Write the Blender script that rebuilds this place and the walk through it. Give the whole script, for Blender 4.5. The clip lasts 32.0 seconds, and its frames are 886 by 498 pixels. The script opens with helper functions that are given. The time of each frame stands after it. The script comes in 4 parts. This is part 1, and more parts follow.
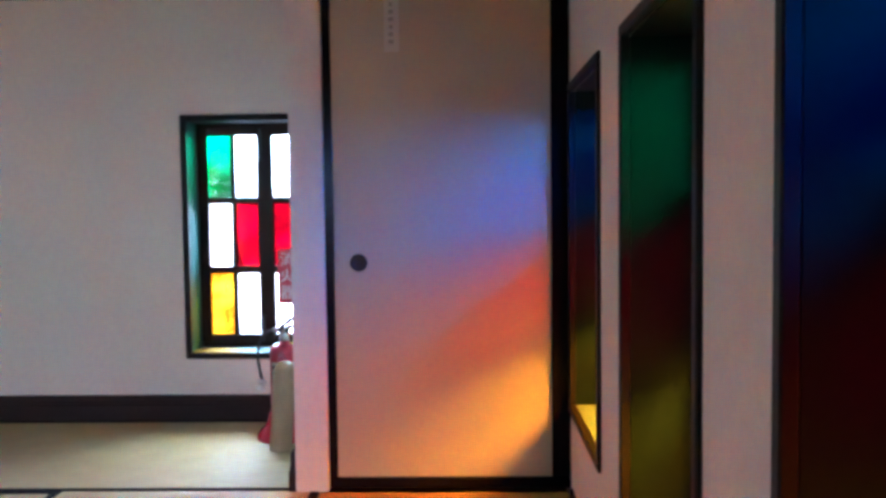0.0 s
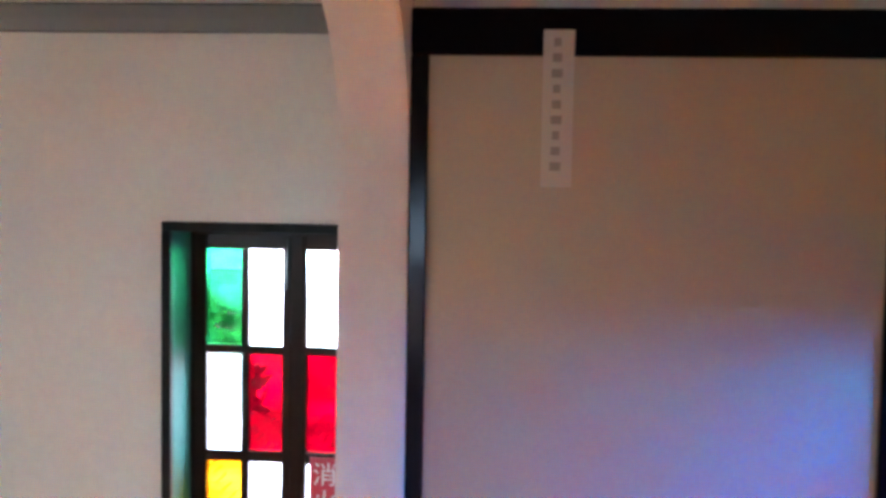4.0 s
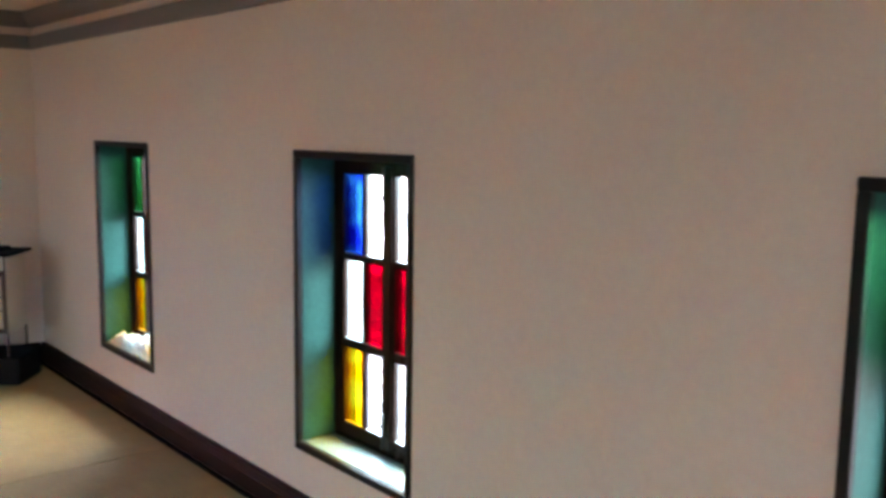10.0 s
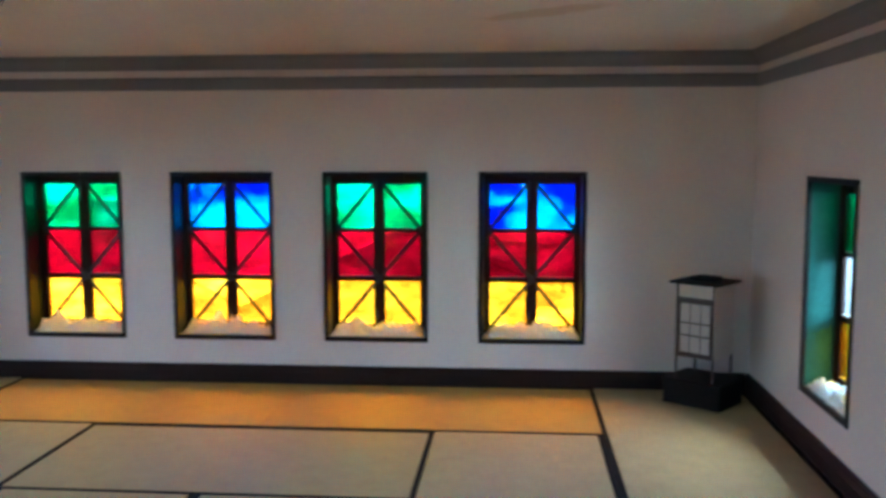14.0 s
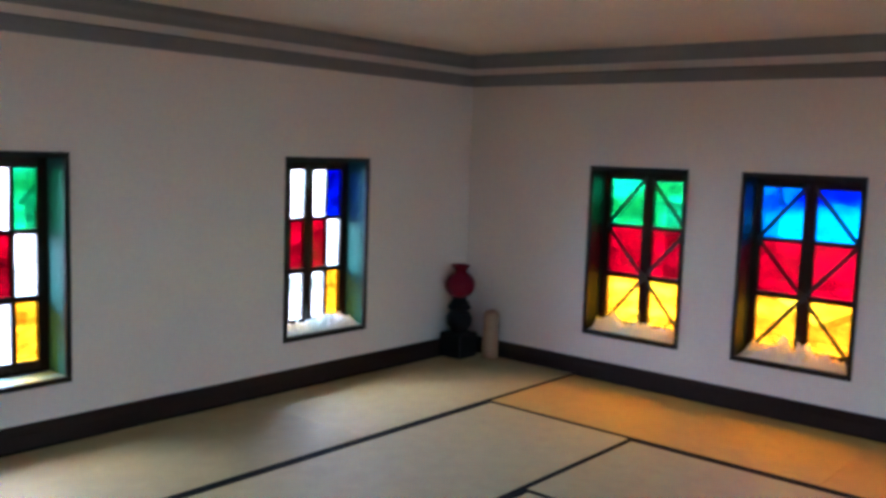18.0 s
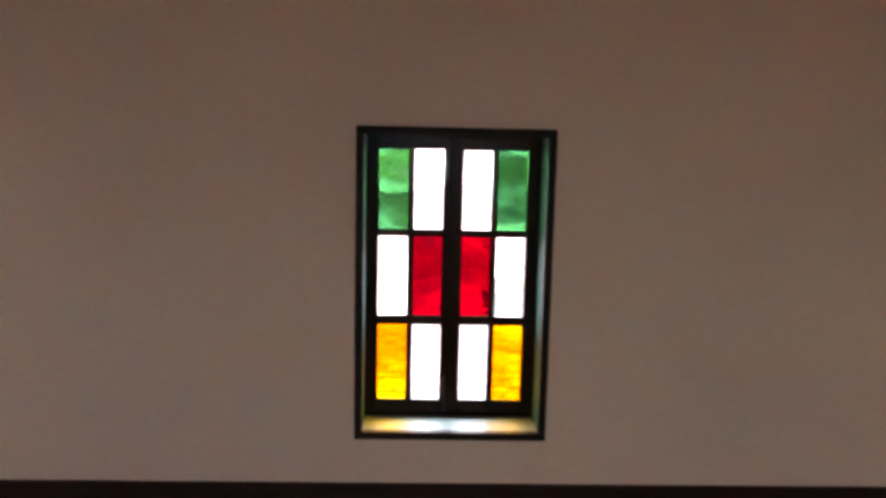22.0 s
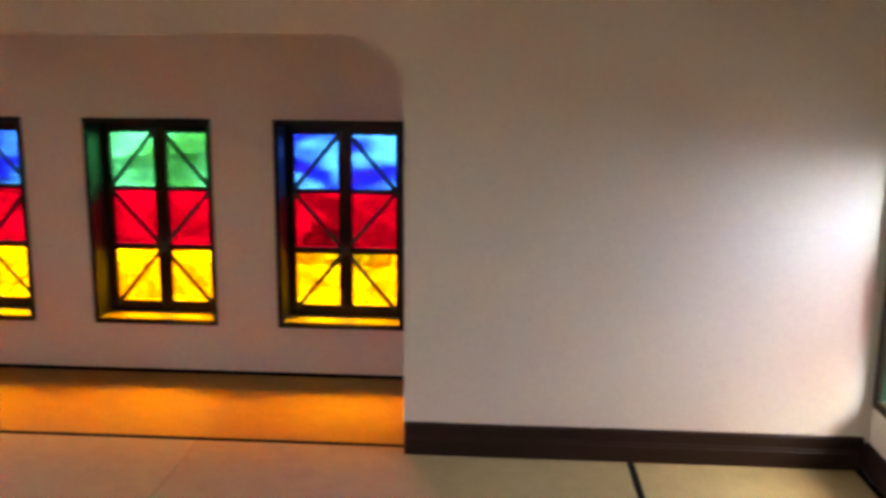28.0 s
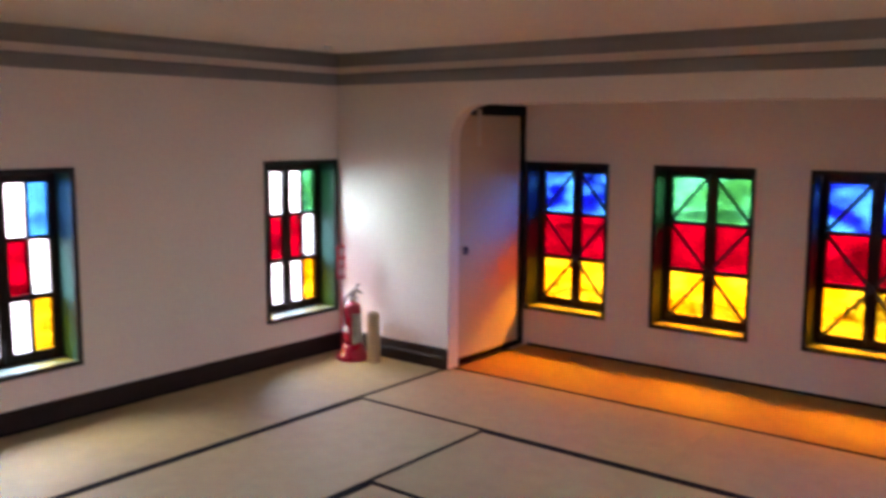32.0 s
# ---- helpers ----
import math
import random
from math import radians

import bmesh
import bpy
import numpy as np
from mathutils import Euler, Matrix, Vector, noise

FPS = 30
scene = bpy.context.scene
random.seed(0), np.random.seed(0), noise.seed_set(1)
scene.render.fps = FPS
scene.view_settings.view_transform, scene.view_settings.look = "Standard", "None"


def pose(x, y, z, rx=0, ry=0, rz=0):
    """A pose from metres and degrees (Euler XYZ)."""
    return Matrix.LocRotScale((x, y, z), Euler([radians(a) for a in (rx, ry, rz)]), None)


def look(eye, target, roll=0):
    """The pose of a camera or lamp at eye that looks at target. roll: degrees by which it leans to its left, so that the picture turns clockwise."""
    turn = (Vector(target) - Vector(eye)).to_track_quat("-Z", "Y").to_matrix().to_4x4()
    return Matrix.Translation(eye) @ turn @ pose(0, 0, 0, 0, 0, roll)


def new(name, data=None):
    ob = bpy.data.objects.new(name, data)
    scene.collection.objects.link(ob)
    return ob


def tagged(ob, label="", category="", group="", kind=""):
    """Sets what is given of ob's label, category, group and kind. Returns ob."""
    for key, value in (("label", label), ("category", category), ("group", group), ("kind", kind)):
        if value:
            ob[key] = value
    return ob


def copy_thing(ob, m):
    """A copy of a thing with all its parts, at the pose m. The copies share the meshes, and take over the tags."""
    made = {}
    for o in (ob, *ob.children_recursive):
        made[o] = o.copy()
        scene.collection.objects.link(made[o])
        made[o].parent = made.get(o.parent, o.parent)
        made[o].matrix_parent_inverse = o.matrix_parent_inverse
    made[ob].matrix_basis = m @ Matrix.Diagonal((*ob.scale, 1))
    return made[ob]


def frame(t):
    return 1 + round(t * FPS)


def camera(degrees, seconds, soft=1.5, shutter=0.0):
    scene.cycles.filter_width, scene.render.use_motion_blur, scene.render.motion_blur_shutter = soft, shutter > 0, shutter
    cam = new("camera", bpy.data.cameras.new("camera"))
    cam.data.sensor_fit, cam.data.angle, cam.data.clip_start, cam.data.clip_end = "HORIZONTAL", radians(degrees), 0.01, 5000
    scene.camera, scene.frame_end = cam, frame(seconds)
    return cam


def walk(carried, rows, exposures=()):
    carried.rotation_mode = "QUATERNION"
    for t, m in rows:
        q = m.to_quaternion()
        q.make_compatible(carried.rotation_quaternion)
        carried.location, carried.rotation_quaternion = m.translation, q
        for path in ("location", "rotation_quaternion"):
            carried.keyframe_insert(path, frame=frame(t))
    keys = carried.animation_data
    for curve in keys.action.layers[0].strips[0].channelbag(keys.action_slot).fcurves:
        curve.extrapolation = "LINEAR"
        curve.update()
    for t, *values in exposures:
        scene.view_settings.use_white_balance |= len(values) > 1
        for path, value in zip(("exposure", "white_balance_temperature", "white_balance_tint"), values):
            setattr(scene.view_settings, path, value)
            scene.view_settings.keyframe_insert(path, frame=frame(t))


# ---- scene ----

# ================= camera and walk =================
cam = camera(52.65, 32.0, soft=3.4, shutter=0.5)

# seconds, eye, yaw (to the left from +y), pitch, roll
PATH = [
    (0.0, (0.558, -0.965, 0.952), 1.64, -3.30, -0.71),
    (0.5, (0.566, -0.848, 0.954), 2.54, -3.54, 0.65),
    (1.0, (0.460, -0.611, 1.032), 1.81, -6.73, -0.44),
    (1.5, (0.428, -0.529, 1.205), 0.86, -8.71, 0.84),
    (2.0, (0.420, -0.336, 1.198), 1.85, -7.45, 0.76),
    (2.5, (0.429, -0.053, 1.368), 5.06, -8.18, 0.53),
    (3.0, (0.415, 0.032, 1.388), 8.16, -7.95, 0.88),
    (3.5, (0.323, 0.261, 1.401), 3.61, -3.65, 1.13),
    (5.5, (0.154, 1.053, 1.392), 8.55, -3.25, -0.12),
    (6.0, (0.122, 1.129, 1.389), 11.54, -6.66, -1.00),
    (6.5, (0.127, 1.176, 1.360), 17.29, -8.78, -0.83),
    (7.0, (0.114, 1.207, 1.359), 22.80, -11.08, -0.76),
    (7.5, (0.104, 1.235, 1.355), 28.73, -12.03, -1.63),
    (8.0, (0.079, 1.230, 1.350), 32.85, -12.07, -0.96),
    (8.5, (0.068, 1.208, 1.368), 36.70, -10.74, 0.46),
    (9.0, (0.071, 1.177, 1.372), 41.61, -9.36, 1.20),
    (9.5, (0.090, 1.201, 1.383), 46.22, -8.43, 1.50),
    (10.0, (0.062, 1.242, 1.385), 49.23, -7.48, 0.84),
    (10.5, (-0.009, 1.340, 1.412), 55.45, -6.80, 0.42),
    (11.0, (-0.091, 1.435, 1.417), 61.59, -5.96, 0.83),
    (11.5, (-0.073, 1.451, 1.422), 67.65, -5.69, -0.33),
    (12.0, (-0.057, 1.472, 1.423), 74.02, -5.69, 0.32),
    (12.5, (-0.062, 1.483, 1.421), 79.66, -5.76, 0.35),
    (13.0, (-0.033, 1.467, 1.423), 85.55, -5.63, 0.24),
    (13.5, (-0.022, 1.471, 1.420), 89.77, -5.69, -0.01),
    (14.0, (-0.023, 1.455, 1.425), 94.70, -6.07, -0.09),
    (14.5, (-0.028, 1.500, 1.433), 99.17, -6.13, -0.55),
    (16.5, (-0.207, 1.218, 1.355), 112.28, -4.60, 0.52),
    (17.0, (-0.215, 1.240, 1.372), 117.15, -5.48, -0.19),
    (17.5, (-0.402, 1.261, 1.369), 124.25, -5.35, 0.42),
    (18.0, (-0.629, 1.279, 1.379), 130.55, -6.28, 1.93),
    (18.5, (-0.751, 1.189, 1.366), 133.80, -6.94, 2.54),
    (19.0, (-0.906, 1.059, 1.381), 137.93, -6.16, 2.57),
    (19.5, (-1.075, 0.966, 1.339), 143.65, -6.69, 0.82),
    (20.0, (-1.328, 0.834, 1.396), 149.88, -6.61, 2.59),
    (20.5, (-1.481, 0.654, 1.382), 154.26, -9.16, 2.35),
    (21.0, (-1.670, 0.457, 1.354), 158.91, -7.29, 1.00),
    (21.5, (-1.958, 0.399, 1.312), 170.20, -7.15, 1.78),
    (22.0, (-2.127, 0.281, 1.378), 178.01, -8.96, 1.29),
    (22.5, (-2.233, 0.055, 1.348), 182.79, -8.35, 2.45),
    (23.0, (-2.281, -0.123, 1.391), 188.99, -9.83, 1.17),
    (23.5, (-2.510, -0.330, 1.394), 201.47, -12.00, 1.63),
    (24.0, (-2.611, -0.487, 1.366), 208.13, -12.95, 0.83),
    (24.5, (-2.641, -0.673, 1.366), 212.38, -11.49, 2.65),
    (25.0, (-2.670, -0.792, 1.391), 219.39, -12.70, -0.18),
    (25.5, (-2.818, -0.962, 1.400), 234.66, -12.15, 0.71),
    (27.5, (-3.367, -1.102, 1.437), 266.51, -9.08, 0.00),
    (28.0, (-3.461, -1.149, 1.530), 273.81, -11.03, 0.49),
    (28.5, (-3.563, -1.171, 1.574), 280.40, -10.24, 0.81),
    (29.0, (-3.734, -1.282, 1.599), 287.47, -10.24, 1.85),
    (29.5, (-3.876, -1.363, 1.618), 293.18, -9.77, 1.84),
    (30.0, (-4.018, -1.373, 1.503), 298.55, -9.47, 2.46),
    (30.5, (-4.086, -1.464, 1.522), 304.94, -10.41, 2.06),
    (31.0, (-4.261, -1.508, 1.528), 305.74, -10.24, 1.82),
    (31.5, (-4.401, -1.505, 1.541), 303.98, -9.47, 1.18),
    (32.0, (-4.412, -1.539, 1.522), 308.28, -7.60, 0.33),
]


def gaze(eye, yaw, pitch, roll):
    a, b = radians(yaw), radians(pitch)
    ahead = Vector((-math.sin(a) * math.cos(b), math.cos(a) * math.cos(b), math.sin(b)))
    return look(eye, Vector(eye) + ahead, roll)


# the film's own exposure and white balance as they drift: seconds, stops, kelvin, tint
EXPOSURES = [
    (0.0, 4.98, 5500, 28), (1.0, 5.24, 5700, 29), (2.0, 5.3, 5850, 30), (3.0, 5.4, 6050, 33), (4.5, 5.62, 6300, 28), (6.0, 5.7, 6350, 18), (7.2, 4.7, 7100, 30), (8.5, 4.02, 8300, 48), (10.0, 5.06, 7000, 32),
    (12.0, 5.17, 5950, 18), (13.0, 4.86, 5700, 19), (14.5, 4.64, 5500, 20), (17.0, 4.61, 5550, 26), (18.5, 4.54, 5950, 28), (20.0, 4.2, 7100, 29), (21.0, 4.37, 7600, 44),
    (22.0, 4.0, 8200, 54), (23.0, 4.08, 8600, 54), (24.0, 3.6, 8900, 48), (25.0, 3.66, 8700, 44), (26.0, 4.15, 8300, 40), (27.5, 4.38, 8000, 38), (28.9, 5.12, 7800, 31),
    (30.0, 4.7, 7600, 49), (32.0, 4.55, 7250, 51),
]
walk(cam, [(t, gaze(e, yaw, pitch, roll)) for t, e, yaw, pitch, roll in PATH], EXPOSURES)

# ================= daylight =================
world = bpy.data.worlds.new("overcast_sky")
scene.world = world
world.use_nodes = True
wn = world.node_tree
sky = wn.nodes.new("ShaderNodeTexSky")
sky.sky_type, sky.sun_disc = "NISHITA", False
sky.sun_elevation, sky.sun_rotation = radians(68), radians(250)
sky.air_density, sky.dust_density, sky.ozone_density = 1.0, 4.0, 1.0
wn.links.new(sky.outputs[0], wn.nodes["Background"].inputs[0])
wn.nodes["Background"].inputs[1].default_value = 0.15

sun = new("sun", bpy.data.lights.new("sun", "SUN"))
sun.data.energy, sun.data.angle, sun.data.color = 1.5, radians(18), (1.0, 0.95, 0.88)
sa, se = radians(250), radians(68)
sun.matrix_world = look((0, 0, 30), (-math.sin(sa) * math.cos(se) * 10, -math.cos(sa) * math.cos(se) * 10, 30 - math.sin(se) * 10))

# daylight of the open sky in each window's opening: x, y, turn of the wall
SKY_LAMPS = [(-4.148, 2.856, 0), (-2.265, 2.856, 0), (-0.346, 2.856, 0), (-5.44, -1.332, 90), (-5.44, -0.367, 90), (-5.44, 0.593, 90), (-5.44, 1.551, 90),
             (-0.352, -2.62, 180), (-2.265, -2.62, 180), (-4.148, -2.62, 180), (0.885, 1.579, 270), (0.885, 0.616, 270), (0.885, -0.345, 270)]
# turn of the wall, watts, tint, width, height, spread, distance outside the wall, height above the floor, lean
OPENINGS = {}
for turn, watts, tint, wide, tall, spread, out, up, lean in (
    (0, 20.0, (0.50, 0.88, 1.0), 2.4, 0.85, 150, 1.2, 1.40, 28), (90, 5.2, (0.90, 0.98, 1.0), 1.6, 0.9, 140, 1.1, 1.38, 32),
    (180, 18.5, (0.54, 0.88, 1.0), 2.4, 0.85, 150, 1.2, 1.40, 28), (270, 14.8, (1.0, 0.93, 0.95), 2.0, 0.65, 150, 1.25, 1.46, 27),
):
    opening = bpy.data.lights.new("sky_in_window", "AREA")
    opening.shape, opening.size, opening.size_y = "RECTANGLE", wide, tall
    opening.energy, opening.spread, opening.color = watts, radians(spread), tint
    OPENINGS[turn] = opening, pose(0, out, up, -90 + lean)
for wx, wy, turn in SKY_LAMPS:
    # the lamp leans so that it shines inwards and down
    opening, place = OPENINGS[turn]
    new("sky_in_window", opening).matrix_basis = pose(wx, wy, 0, 0, 0, turn) @ place


# ================= materials =================
def material(name):
    m = bpy.data.materials.new(name)
    m.use_nodes = True
    nt = m.node_tree
    return m, nt, nt.nodes["Principled BSDF"]


def node(nt, kind, **values):
    n = nt.nodes.new(kind)
    for key, value in values.items():
        n.inputs[key].default_value = value
    return n


def scaled_coords(nt, stretch):
    tc = nt.nodes.new("ShaderNodeTexCoord")
    mp = node(nt, "ShaderNodeMapping", Scale=stretch)
    nt.links.new(tc.outputs["Object"], mp.inputs["Vector"])
    return mp.outputs[0]


def surface(name, colour, rough, dark=0.8, big=1.5, fine=60.0, bump=0.1, metal=0.0, stretch=(1, 1, 1), rough_var=0.1, coat=0.0, depth=0.002, per_object=0.0, spec=0.5):
    """A surface whose colour wanders at two scales, with grain in its relief and gloss."""
    m, nt, p = material(name)
    at = scaled_coords(nt, stretch)
    n1 = node(nt, "ShaderNodeTexNoise", Scale=big, Detail=5.0, Roughness=0.6)
    n2 = node(nt, "ShaderNodeTexNoise", Scale=fine, Detail=4.0, Roughness=0.65)
    nt.links.new(at, n1.inputs["Vector"])
    nt.links.new(at, n2.inputs["Vector"])
    both = nt.nodes.new("ShaderNodeMath")
    both.operation = "ADD"
    nt.links.new(n1.outputs["Fac"], both.inputs[0])
    nt.links.new(n2.outputs["Fac"], both.inputs[1])
    ramp = nt.nodes.new("ShaderNodeMapRange")
    ramp.inputs["From Min"].default_value, ramp.inputs["From Max"].default_value = 0.7, 1.3
    ramp.inputs["To Min"].default_value, ramp.inputs["To Max"].default_value = dark, 1.0
    nt.links.new(both.outputs[0], ramp.inputs["Value"])
    tone = nt.nodes.new("ShaderNodeMix")
    tone.data_type, tone.blend_type = "RGBA", "MULTIPLY"
    tone.inputs["Factor"].default_value = 1.0
    tone.inputs["A"].default_value = (*colour, 1)
    value = ramp.outputs[0]
    if per_object:
        info = nt.nodes.new("ShaderNodeObjectInfo")
        vary = nt.nodes.new("ShaderNodeMapRange")
        vary.inputs["To Min"].default_value, vary.inputs["To Max"].default_value = 1 - per_object, 1.0
        nt.links.new(info.outputs["Random"], vary.inputs["Value"])
        times_ = nt.nodes.new("ShaderNodeMath")
        times_.operation = "MULTIPLY"
        nt.links.new(value, times_.inputs[0])
        nt.links.new(vary.outputs[0], times_.inputs[1])
        value = times_.outputs[0]
    nt.links.new(value, tone.inputs["B"])
    nt.links.new(tone.outputs["Result"], p.inputs["Base Color"])
    rr = nt.nodes.new("ShaderNodeMapRange")
    rr.inputs["To Min"].default_value, rr.inputs["To Max"].default_value = max(rough - rough_var, 0.02), min(rough + rough_var, 1.0)
    nt.links.new(n1.outputs["Fac"], rr.inputs["Value"])
    nt.links.new(rr.outputs[0], p.inputs["Roughness"])
    p.inputs["Metallic"].default_value = metal
    p.inputs["Coat Weight"].default_value = coat
    p.inputs["Specular IOR Level"].default_value = spec
    if bump:
        b = node(nt, "ShaderNodeBump", Strength=bump, Distance=depth)
        nt.links.new(n2.outputs["Fac"], b.inputs["Height"])
        nt.links.new(b.outputs[0], p.inputs["Normal"])
    return m


def stained_glass(name, colour, second=None, streak=0.7, veil=0.012, patch=(0.42, 0.62), broad_scale=3.4):
    """Hand-rolled window glass: it lets coloured daylight through, with streaks and a soft veil."""
    m, nt, p = material(name)
    nt.nodes.remove(p)
    out = nt.nodes["Material Output"]
    at = scaled_coords(nt, (2.5, 1, 6))
    info = nt.nodes.new("ShaderNodeObjectInfo")
    n1 = node(nt, "ShaderNodeTexNoise", Scale=2.2, Detail=3.0, Roughness=0.5, Distortion=1.2)
    n1.noise_dimensions = "4D"
    move = nt.nodes.new("ShaderNodeMath")
    move.operation = "MULTIPLY"
    move.inputs[1].default_value = 40.0
    nt.links.new(info.outputs["Random"], move.inputs[0])
    nt.links.new(move.outputs[0], n1.inputs["W"])
    nt.links.new(at, n1.inputs["Vector"])
    ramp = nt.nodes.new("ShaderNodeMapRange")
    ramp.inputs["From Min"].default_value, ramp.inputs["From Max"].default_value = 0.35, 0.65
    ramp.inputs["To Min"].default_value, ramp.inputs["To Max"].default_value = streak, 1.0
    nt.links.new(n1.outputs["Fac"], ramp.inputs["Value"])
    tone = nt.nodes.new("ShaderNodeMix")
    tone.data_type, tone.blend_type = "RGBA", "MULTIPLY"
    tone.inputs["Factor"].default_value = 1.0
    tone.inputs["A"].default_value = (*colour, 1)
    nt.links.new(ramp.outputs[0], tone.inputs["B"])
    if second:
        # thin and thick places of the sheet: a paler and a deeper colour in broad soft bands
        broad = scaled_coords(nt, (1.3, 1, 2.2))
        n3 = node(nt, "ShaderNodeTexNoise", Scale=broad_scale, Detail=2.0, Roughness=0.45, Distortion=0.3)
        n3.noise_dimensions = "4D"
        nt.links.new(move.outputs[0], n3.inputs["W"])
        nt.links.new(broad, n3.inputs["Vector"])
        band = nt.nodes.new("ShaderNodeMapRange")
        band.interpolation_type = "SMOOTHSTEP"
        band.inputs["From Min"].default_value, band.inputs["From Max"].default_value = patch
        nt.links.new(n3.outputs["Fac"], band.inputs["Value"])
        hue = nt.nodes.new("ShaderNodeMix")
        hue.data_type = "RGBA"
        hue.inputs["A"].default_value, hue.inputs["B"].default_value = (*colour, 1), (*second, 1)
        nt.links.new(band.outputs[0], hue.inputs["Factor"])
        nt.links.new(hue.outputs["Result"], tone.inputs["A"])
    clear = nt.nodes.new("ShaderNodeBsdfTransparent")
    soft = nt.nodes.new("ShaderNodeBsdfTranslucent")
    shine = node(nt, "ShaderNodeBsdfGlossy", Roughness=0.06)
    nt.links.new(tone.outputs["Result"], clear.inputs["Color"])
    nt.links.new(tone.outputs["Result"], soft.inputs["Color"])
    bump = node(nt, "ShaderNodeBump", Strength=0.25, Distance=0.01)
    nt.links.new(n1.outputs["Fac"], bump.inputs["Height"])
    nt.links.new(bump.outputs[0], shine.inputs["Normal"])
    m1, m2 = node(nt, "ShaderNodeMixShader", Fac=veil), nt.nodes.new("ShaderNodeMixShader")
    # gloss that grows towards grazing angles, the same on both faces
    facing = node(nt, "ShaderNodeLayerWeight", Blend=0.5)
    steep = nt.nodes.new("ShaderNodeMath")
    steep.operation = "POWER"
    steep.inputs[1].default_value = 4.0
    nt.links.new(facing.outputs["Facing"], steep.inputs[0])
    fres = nt.nodes.new("ShaderNodeMapRange")
    fres.inputs["To Min"].default_value, fres.inputs["To Max"].default_value = 0.018, 0.45
    nt.links.new(steep.outputs[0], fres.inputs["Value"])
    nt.links.new(clear.outputs[0], m1.inputs[1])
    nt.links.new(soft.outputs[0], m1.inputs[2])
    nt.links.new(fres.outputs[0], m2.inputs[0])
    nt.links.new(m1.outputs[0], m2.inputs[1])
    nt.links.new(shine.outputs[0], m2.inputs[2])
    nt.links.new(m2.outputs[0], out.inputs["Surface"])
    return m


def rush_weave(name, colour):
    """Woven rush of a tatami mat: fine ribs across its length, uneven straws."""
    m, nt, p = material(name)
    at = scaled_coords(nt, (1, 1, 1))
    rib = node(nt, "ShaderNodeTexWave", Scale=55.0, Distortion=0.6, Detail=2.0)
    rib.bands_direction = "Y"
    straw = node(nt, "ShaderNodeTexNoise", Scale=9.0, Detail=5.0, Roughness=0.65)
    long_at = scaled_coords(nt, (2, 60, 1))
    fibre = node(nt, "ShaderNodeTexNoise", Scale=3.0, Detail=4.0)
    nt.links.new(at, rib.inputs["Vector"])
    nt.links.new(at, straw.inputs["Vector"])
    nt.links.new(long_at, fibre.inputs["Vector"])
    s = nt.nodes.new("ShaderNodeMath")
    s.operation = "ADD"
    nt.links.new(straw.outputs["Fac"], s.inputs[0])
    nt.links.new(fibre.outputs["Fac"], s.inputs[1])
    mr = nt.nodes.new("ShaderNodeMapRange")
    mr.inputs["From Min"].default_value, mr.inputs["From Max"].default_value = 0.65, 1.35
    mr.inputs["To Min"].default_value, mr.inputs["To Max"].default_value = 0.74, 1.0
    nt.links.new(s.outputs[0], mr.inputs["Value"])
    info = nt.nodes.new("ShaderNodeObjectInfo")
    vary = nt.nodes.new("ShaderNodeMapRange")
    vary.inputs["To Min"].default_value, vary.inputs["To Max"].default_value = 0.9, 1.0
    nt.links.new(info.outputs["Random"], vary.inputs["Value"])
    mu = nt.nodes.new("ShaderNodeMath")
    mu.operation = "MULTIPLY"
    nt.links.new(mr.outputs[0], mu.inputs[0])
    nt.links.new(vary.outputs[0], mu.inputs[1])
    tone = nt.nodes.new("ShaderNodeMix")
    tone.data_type, tone.blend_type = "RGBA", "MULTIPLY"
    tone.inputs["Factor"].default_value = 1.0
    tone.inputs["A"].default_value = (*colour, 1)
    nt.links.new(mu.outputs[0], tone.inputs["B"])
    nt.links.new(tone.outputs["Result"], p.inputs["Base Color"])
    b = node(nt, "ShaderNodeBump", Strength=0.3, Distance=0.002)
    nt.links.new(rib.outputs["Fac"], b.inputs["Height"])
    nt.links.new(b.outputs[0], p.inputs["Normal"])
    p.inputs["Roughness"].default_value = 0.6
    return m


PLASTER = surface("white_plaster", (0.74, 0.638, 0.562), 0.85, dark=0.9, big=1.2, fine=35, bump=0.12, depth=0.003)
CEILING_PLASTER = surface("ceiling_plaster", (0.76, 0.645, 0.55), 0.85, dark=0.86, big=0.9, fine=30, bump=0.12, depth=0.003)


